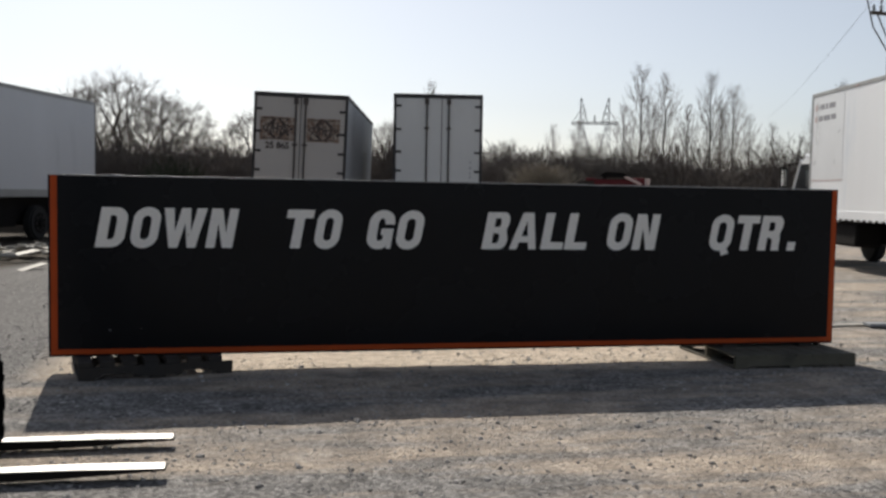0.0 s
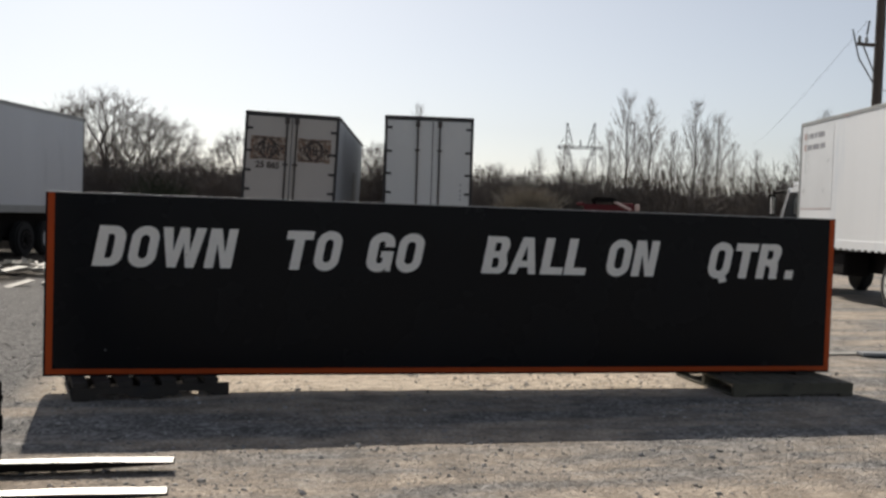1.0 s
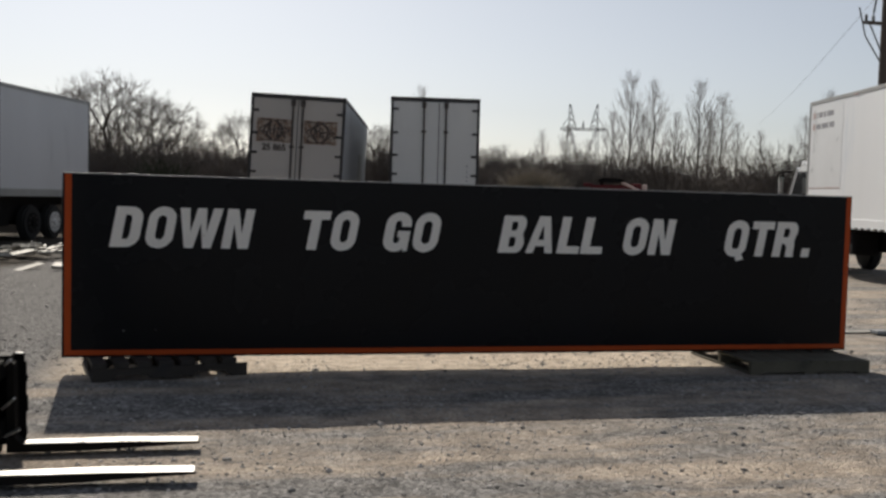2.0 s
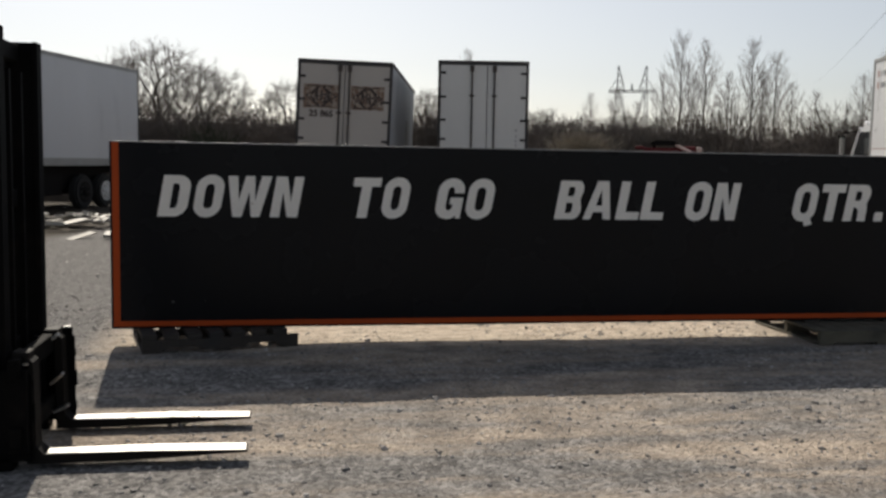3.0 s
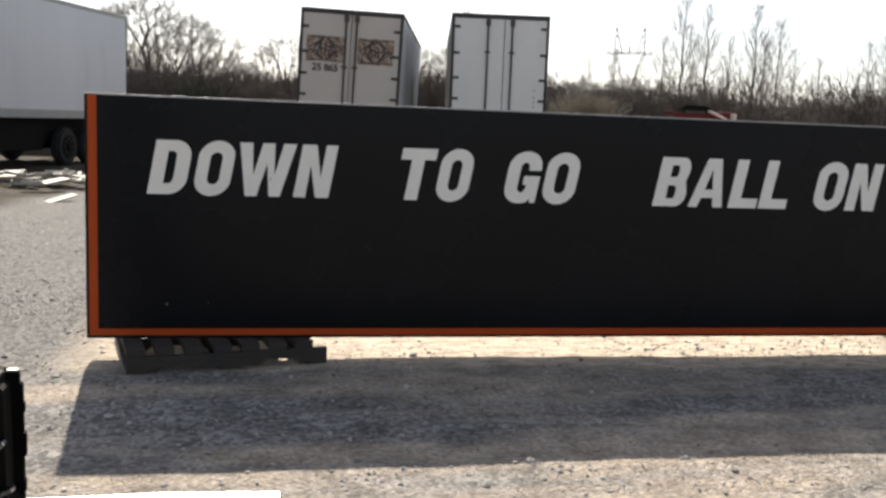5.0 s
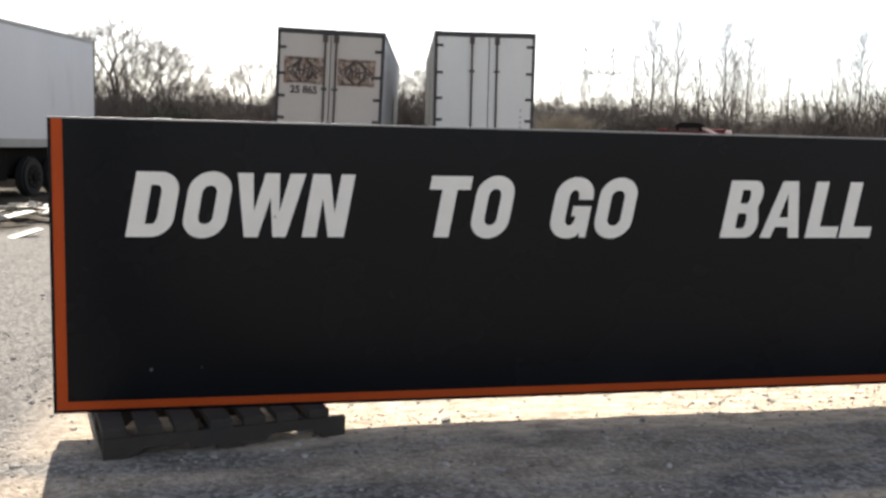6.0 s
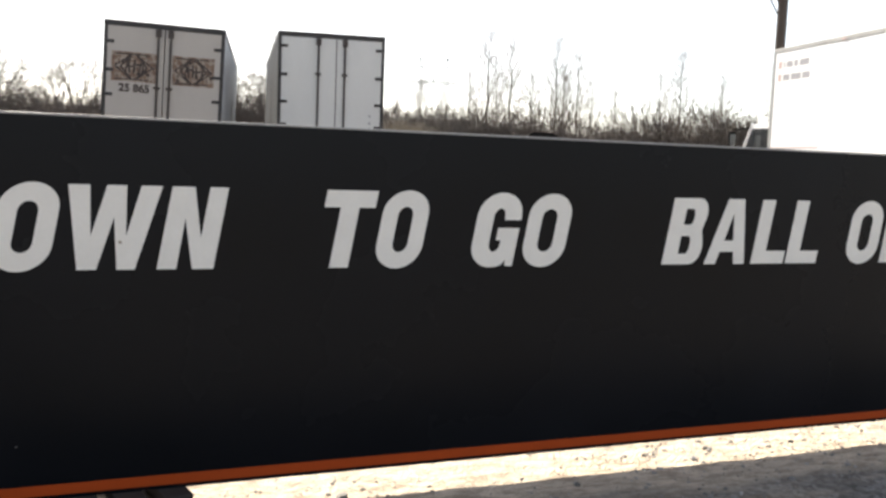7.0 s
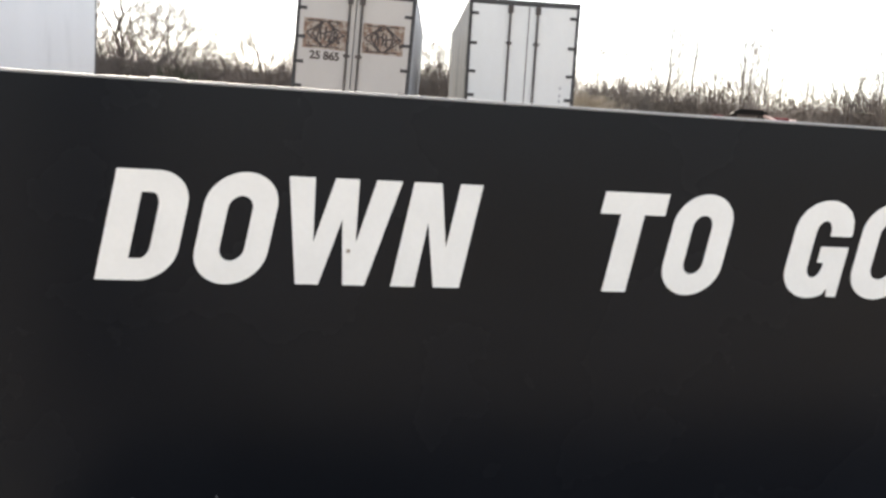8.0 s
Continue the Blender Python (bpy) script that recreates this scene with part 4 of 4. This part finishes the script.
def spreading(seed, H):
    """A short trunk under a broad dome of many rounded lobes."""
    rng = np.random.default_rng(seed)
    goals = []
    for k in range(22):
        up = (k + 0.3) / 22
        a = k * 2.4 + rng.uniform(-0.35, 0.35)
        flat = math.sqrt(1 - up * up)
        c = np.array((math.cos(a) * flat * 0.34, math.sin(a) * flat * 0.34, 0.36 + 0.46 * up)) * H
        n = int(rng.uniform(34, 48))
        d = rng.normal(size=(n, 3))
        d /= np.linalg.norm(d, axis=1)[:, None]
        d[:, 2] = np.abs(d[:, 2]) * 1.15 - 0.25
        goals.append(c + d * (rng.random(n) ** 0.35 * rng.uniform(0.13, 0.19) * H)[:, None])
    goals = np.concatenate(goals)
    inside = (goals[:, 0] ** 2 + goals[:, 1] ** 2) / (0.49 * H) ** 2 + (goals[:, 2] - 0.42 * H) ** 2 / (0.52 * H) ** 2 < 1
    goals = goals[inside & (goals[:, 2] > H * 0.24)]
    foot = np.array((0.0, 0.0, H * 0.13))
    segs = [(Vector((0, 0, -0.2)), Vector((0.02, 0, H * 0.07)), H * 0.034, H * 0.027, 0), (Vector((0.02, 0, H * 0.07)), Vector(foot), H * 0.027, H * 0.026, 0)]
    side = np.arctan2(goals[:, 1], goals[:, 0])
    high = np.linalg.norm(goals[:, :2], axis=1) / (goals[:, 2] + 1e-6)
    kind = np.where(high < np.quantile(high, 0.3), 0, 1 + ((side + math.pi) / (2 * math.pi) * 7).astype(int) % 7)
    for k in range(8):
        mine = goals[kind == k]
        if len(mine):
            limb(rng, segs, foot - np.array((0, 0, H * 0.012 * (k % 3))), mine, 0.0092, 0.024, 0.012)
    twigs(rng, segs, 3, H * 0.038, 0.0090, 0.36)
    return segs


def slender(seed, H, wide, low):
    """A straight leader with long branches that lean upwards, in a narrow crown."""
    rng = np.random.default_rng(seed)
    n = 250
    z = low + (0.985 - low) * rng.random(n) ** 0.9
    shape = np.sin(np.clip((z - low) / (1.0 - low), 0, 1) ** 1.15 * math.pi) ** 0.6
    a = rng.uniform(0, 2 * math.pi, n)
    rad = wide * shape * rng.random(n) ** 0.55
    goals = np.stack([rad * np.cos(a), rad * np.sin(a), z], 1) * H
    segs, pts = [], [np.array((0, 0, -0.2))]
    for k in range(12):
        pts.append(np.array((rng.normal() * 0.0035 * H * min(k, 5) / 3, rng.normal() * 0.0035 * H * min(k, 5) / 3, H * 0.94 * (k + 1) / 12)))
    for k in range(12):
        r0, r1 = (0.0125 * H * (1 - 0.90 * (j / 12) ** 0.85) for j in (k, k + 1))
        segs.append((Vector(pts[k]), Vector(pts[k + 1]), r0, r1, 0))
    base = np.clip(goals[:, 2] / H - rad * rng.uniform(1.6, 3.2, n), low * 0.6, 0.93)
    box_ = (base * 11).astype(int) * 10 + (a / (2 * math.pi) * 3).astype(int)
    for b in np.unique(box_):
        mine = goals[box_ == b]
        h = float(base[box_ == b].mean()) * 12 / 0.94
        k = min(11, int(h))
        p = pts[k] + (pts[k + 1] - pts[k]) * (h - k)
        limb(rng, segs, p, mine, 0.0135, 0.03, 0.03)
    twigs(rng, segs, 3, H * 0.042, 0.0105, 0.26)
    return segs


def grow(rng, height):
    """Segments (p, q, r0, r1, level) of a bare bush of a few stems."""
    segs = []

    def turn(d, lean):
        az = rng.uniform(0, 6.283)
        side = d.cross(Vector((math.cos(az), math.sin(az), 0.2))).normalized()
        return (d * math.cos(lean) + side * math.sin(lean)).normalized()

    def fork(p, d, length, r, level, last):
        d = (d + Vector((rng.gauss(0, 0.07), rng.gauss(0, 0.07), 0.06))).normalized()
        q = p + d * length
        segs.append((p, q, r, max(0.007, r * 0.75), level))
        if level < last:
            for k in range(3 if rng.random() < 0.35 else 2):
                fork(q, turn(d, rng.uniform(0.15, 0.5)), length * rng.uniform(0.65, 0.95), max(0.007, r * 0.66), level + 1, last)

    for k in range(5):
        a, lean = k * 1.3 + rng.uniform(-0.4, 0.4), rng.uniform(0.05, 0.5)
        fork(Vector((rng.gauss(0, 0.15), rng.gauss(0, 0.15), -0.1)), Vector((math.cos(a) * math.sin(lean), math.sin(a) * math.sin(lean), math.cos(lean))), height * rng.uniform(0.20, 0.30), 0.022, 0, 3 + (k == 0))
    return segs


def prisms(segs, sides=3):
    """Vertices and faces of tapered prisms along segments."""
    V, F = [], []
    for p, q, r0, r1, _ in segs:
        d = (q - p)
        if d.length < 1e-4:
            continue
        d.normalize()
        a = d.orthogonal().normalized()
        b = d.cross(a)
        k = len(V)
        for c, r in ((p, r0), (q, r1)):
            for j in range(sides):
                t = 6.28318 * j / sides
                V.append(tuple(c + (a * math.cos(t) + b * math.sin(t)) * r))
        for j in range(sides):
            n = (j + 1) % sides
            F.append((k + j, k + n, k + sides + n, k + sides + j))
    return V, F


def mesh_of(name, vf, material):
    m = bpy.data.meshes.new(name)
    m.from_pydata(vf[0], [], vf[1])
    m.materials.append(material)
    return m


def tree_kind(segs, height):
    top = sorted(q.z for _, q, _, _, _ in segs)[int(len(segs) * 0.9985)]
    k = height / top
    s = [(p * k, q * k, a, b, l) for p, q, a, b, l in segs]
    return (mesh_of("trunk", prisms([g for g in s if g[4] == 0], 7), M_BARK), mesh_of("crown", prisms([g for g in s if g[4] > 0]), M_TWIG))


def plant(meshes, x, y, scale, rz, label, wide=1.0):
    t = thing("bare_tree", pose(x, y, 0, 0, 0, rz) @ Matrix.Diagonal((scale * wide, scale * wide, scale, 1)), label, "tree", "bare trees round the yard")
    for name, me_ in zip(("trunk", "crown"), meshes):
        o = new(name, me_)
        o.parent = t
    return t


SPREAD = [tree_kind(spreading(11, 10), 10), tree_kind(spreading(12, 10), 10), tree_kind(spreading(17, 10), 10)]
POPLAR = [tree_kind(slender(21, 18, 0.17, 0.2), 18), tree_kind(slender(22, 18, 0.15, 0.26), 18), tree_kind(slender(23, 18, 0.20, 0.16), 18)]


def place(az, dist):
    return math.sin(radians(az)) * dist, math.cos(radians(az)) * dist


for az, dist, top, k, rz, wide in ((-7.3, 80, 11.0, 0, 40, 1.2), (-4.6, 84, 9.7, 1, 200, 1.15), (-2.9, 88, 7.0, 2, 10, 1.0), (-9.6, 92, 10.6, 2, 80, 1.0), (0.4, 92, 9.3, 2, 130, 0.95), (2.6, 97, 7.6, 1, 60, 0.9),
                                   (8.6, 96, 9.0, 1, 20, 0.95), (10.4, 95, 9.2, 2, 250, 0.9), (6.2, 98, 8.6, 0, 120, 0.85), (15.6, 104, 7.6, 1, 33, 0.8), (17.2, 112, 7.0, 2, 90, 0.8), (-15, 95, 9.5, 0, 10, 1)):
    plant(SPREAD[k], *place(az, dist), top / 10, rz, "bare grey spreading tree at the yard's far edge", wide)
POPLARS = ((23.8, 128, 8.0), (25.2, 132, 7.5), (27.8, 126, 7.5), (29.1, 130, 6.7), (26.5, 140, 5.6), (22.8, 135, 5.6), (31.3, 130, 4.5), (11.2, 120, 6.9), (33.7, 118, 5.4), (34.9, 122, 6.8),
           (18.6, 150, 4.4), (20.1, 160, 4.7), (40, 130, 6), (37.3, 130, 5.4), (30.0, 138, 5.0), (24.5, 150, 5.4), (28.4, 146, 5.8), (21.3, 140, 3.9))
for n, (az, dist, el) in enumerate(POPLARS):
    plant(POPLAR[n % 3], *place(az, dist), (1.5 + dist * math.tan(radians(el))) / 18, 67 * n, "tall slim bare tree standing above the brush", 1.0)


def brush(name, count, az, dist, height, seed, material, label):
    rng = random.Random(seed)
    kinds = [prisms(grow(random.Random(seed + k), 4.0)) for k in range(5)]
    kinds = [(np.array(v) * (4.0 / max(p[2] for p in v)), np.array(f)) for v, f in kinds]
    V, F, base = [], [], 0
    for k in range(count):
        v, f = kinds[rng.randrange(5)]
        x, y = place(rng.uniform(*az), rng.uniform(*dist))
        s = rng.uniform(*height) / 4 * (0.8 + 0.35 * noise.noise((x * 0.06, y * 0.06, 2)))
        a = rng.uniform(0, 6.28)
        c, t = math.cos(a), math.sin(a)
        g = 1.3
        V.append(np.stack([(v[:, 0] * c - v[:, 1] * t) * s * g + x, (v[:, 0] * t + v[:, 1] * c) * s * g + y, v[:, 2] * s], 1))
        F.append(f + base)
        base += len(v)
    m = bpy.data.meshes.new(name)
    m.from_pydata(np.concatenate(V).tolist(), [], np.concatenate(F).tolist())
    m.materials.append(material)
    return tagged(new(name, m), label, "brush", kind="stuff")


brush("brushwood", 1900, (-22, 46), (70, 102), (4.2, 7.2), 31, M_BRUSH, "dense brown bare brushwood along the yard's edge")
# low brush added behind the long trailer to darken the gap beneath it
brush("shade_brushwood", 200, (-24, -6.5), (40, 52), (1.2, 2.3), 51, M_BRUSH, "low brushwood added to darken the view under the long trailer")
brush("evergreen_shrub", 24, (-4.3, -3.8), (66, 67), (3.2, 4.6), 91, M_GREENBRUSH, "small dark evergreen shrub in front of the brush")
brush("pale_shrub", 36, (17.65, 18.35), (62, 64), (4.6, 6.4), 77, M_PALEBRUSH, "pale straw-coloured shrub in front of the brush")

# wooded rise behind the brush; carried on all round, unseen, to darken reflections
hv, hf = [], []
azs = np.arange(-180, 180.1, 0.5)
for i, az in enumerate(azs):
    top = 4.9 + 0.8 * noise.noise((az * 0.13, 0, 1)) + 0.7 * noise.noise((az * 0.7, 0, 4)) + 0.5 * noise.noise((az * 2.3, 0, 9)) + (0.4 if az < 20 else 0)
    for d, z in ((104, 0), (110, top * 0.62), (116, top), (150, top * 1.05), (220, 0)):
        hv.append((*place(az + 0.3 * noise.noise((az, d, 0)), d), z))
for i in range(len(azs) - 1):
    for j in range(4):
        hf.append((i * 5 + j, (i + 1) * 5 + j, (i + 1) * 5 + j + 1, i * 5 + j + 1))
tagged(new("wooded_rise", mesh_of("wooded_rise", (hv, hf), M_BRUSH)), "low brown wooded rise on the horizon, carried unseen all round", "hill", kind="structure")


# steep earth bank added behind the long trailer to darken the view beneath it
bv, bf = [], []
xs_ = np.arange(-46, -2.4, 0.5)
for i, x in enumerate(xs_):
    k = noise.noise((x * 0.3, 0, 6))
    end = min(1.0, (-2.4 - x) / 4)
    h = (1.45 + 0.35 * k + 0.2 * noise.noise((x * 1.7, 3, 6))) * end
    for dy, z in ((0, -0.02), (0.25 + 0.1 * k, h * 0.55), (0.6, h * 0.95), (1.6, h), (7, -0.02)):
        bv.append((x + 0.2 * noise.noise((x, dy, 1)), 32.9 + 0.5 * k + dy, z))
for i in range(len(xs_) - 1):
    for j in range(4):
        bf.append((i * 5 + j, (i + 1) * 5 + j, (i + 1) * 5 + j + 1, i * 5 + j + 1))
tagged(new("shade_bank", mesh_of("shade_bank", (bv, bf), M_SHADE_BANK)), "steep dark bank added to shade ground behind the long trailer", "bank", kind="structure")


# ---- scrap lying about ----
def scrap(x, y, n, spread, seed, label, material=M_SCRAP, flat=0.05):
    rng = random.Random(seed)
    t = thing("scrap_pile", pose(x, y, 0), label, "scrap")
    for k in range(n):
        L_, W_, h = rng.uniform(0.15, 0.7), rng.uniform(0.05, 0.25), rng.uniform(0.015, 0.08)
        px, py = rng.gauss(0, spread), rng.gauss(0, spread * 0.8)
        z = 0.01 + flat * rng.random()
        o = part("scrap_board", box(-L_ / 2, L_ / 2, -W_ / 2, W_ / 2, 0, h, 0.006), material, t)
        o.matrix_basis = pose(px, py, z, rng.uniform(-18, 18), rng.uniform(-14, 14), rng.uniform(0, 180))
    return t


scrap(-4.5, 20.6, 44, 0.7, 3, "low heap of pale boards and sheeting on the gravel", flat=0.25)
scrap(-6.2, 21.4, 18, 0.6, 4, "low heap of pale boards and sheeting on the gravel", flat=0.2)
scrap(-3.8, 17.6, 3, 0.3, 5, "few pale scraps on the gravel")
sc = thing("scrap_plank", pose(8.2, 9.0, 0, 0, 0, -8), "grey plank lying on the gravel", "plank")
part("plank", box(-0.95, 1.2, -0.09, 0.09, 0.02, 0.06, 0.008), M_SCRAPGREY, sc)
part("batten", box(-0.5, -0.35, -0.3, 0.3, 0.0, 0.02, 0.004), M_SCRAPGREY, sc)
sc = thing("scrap_plank", pose(7.15, 9.25, 0, 0, 0, 3), "pale tan plank lying on the gravel", "plank")
part("plank", box(-0.45, 0.4, -0.06, 0.06, 0.0, 0.03, 0.006), M_SCRAP, sc)
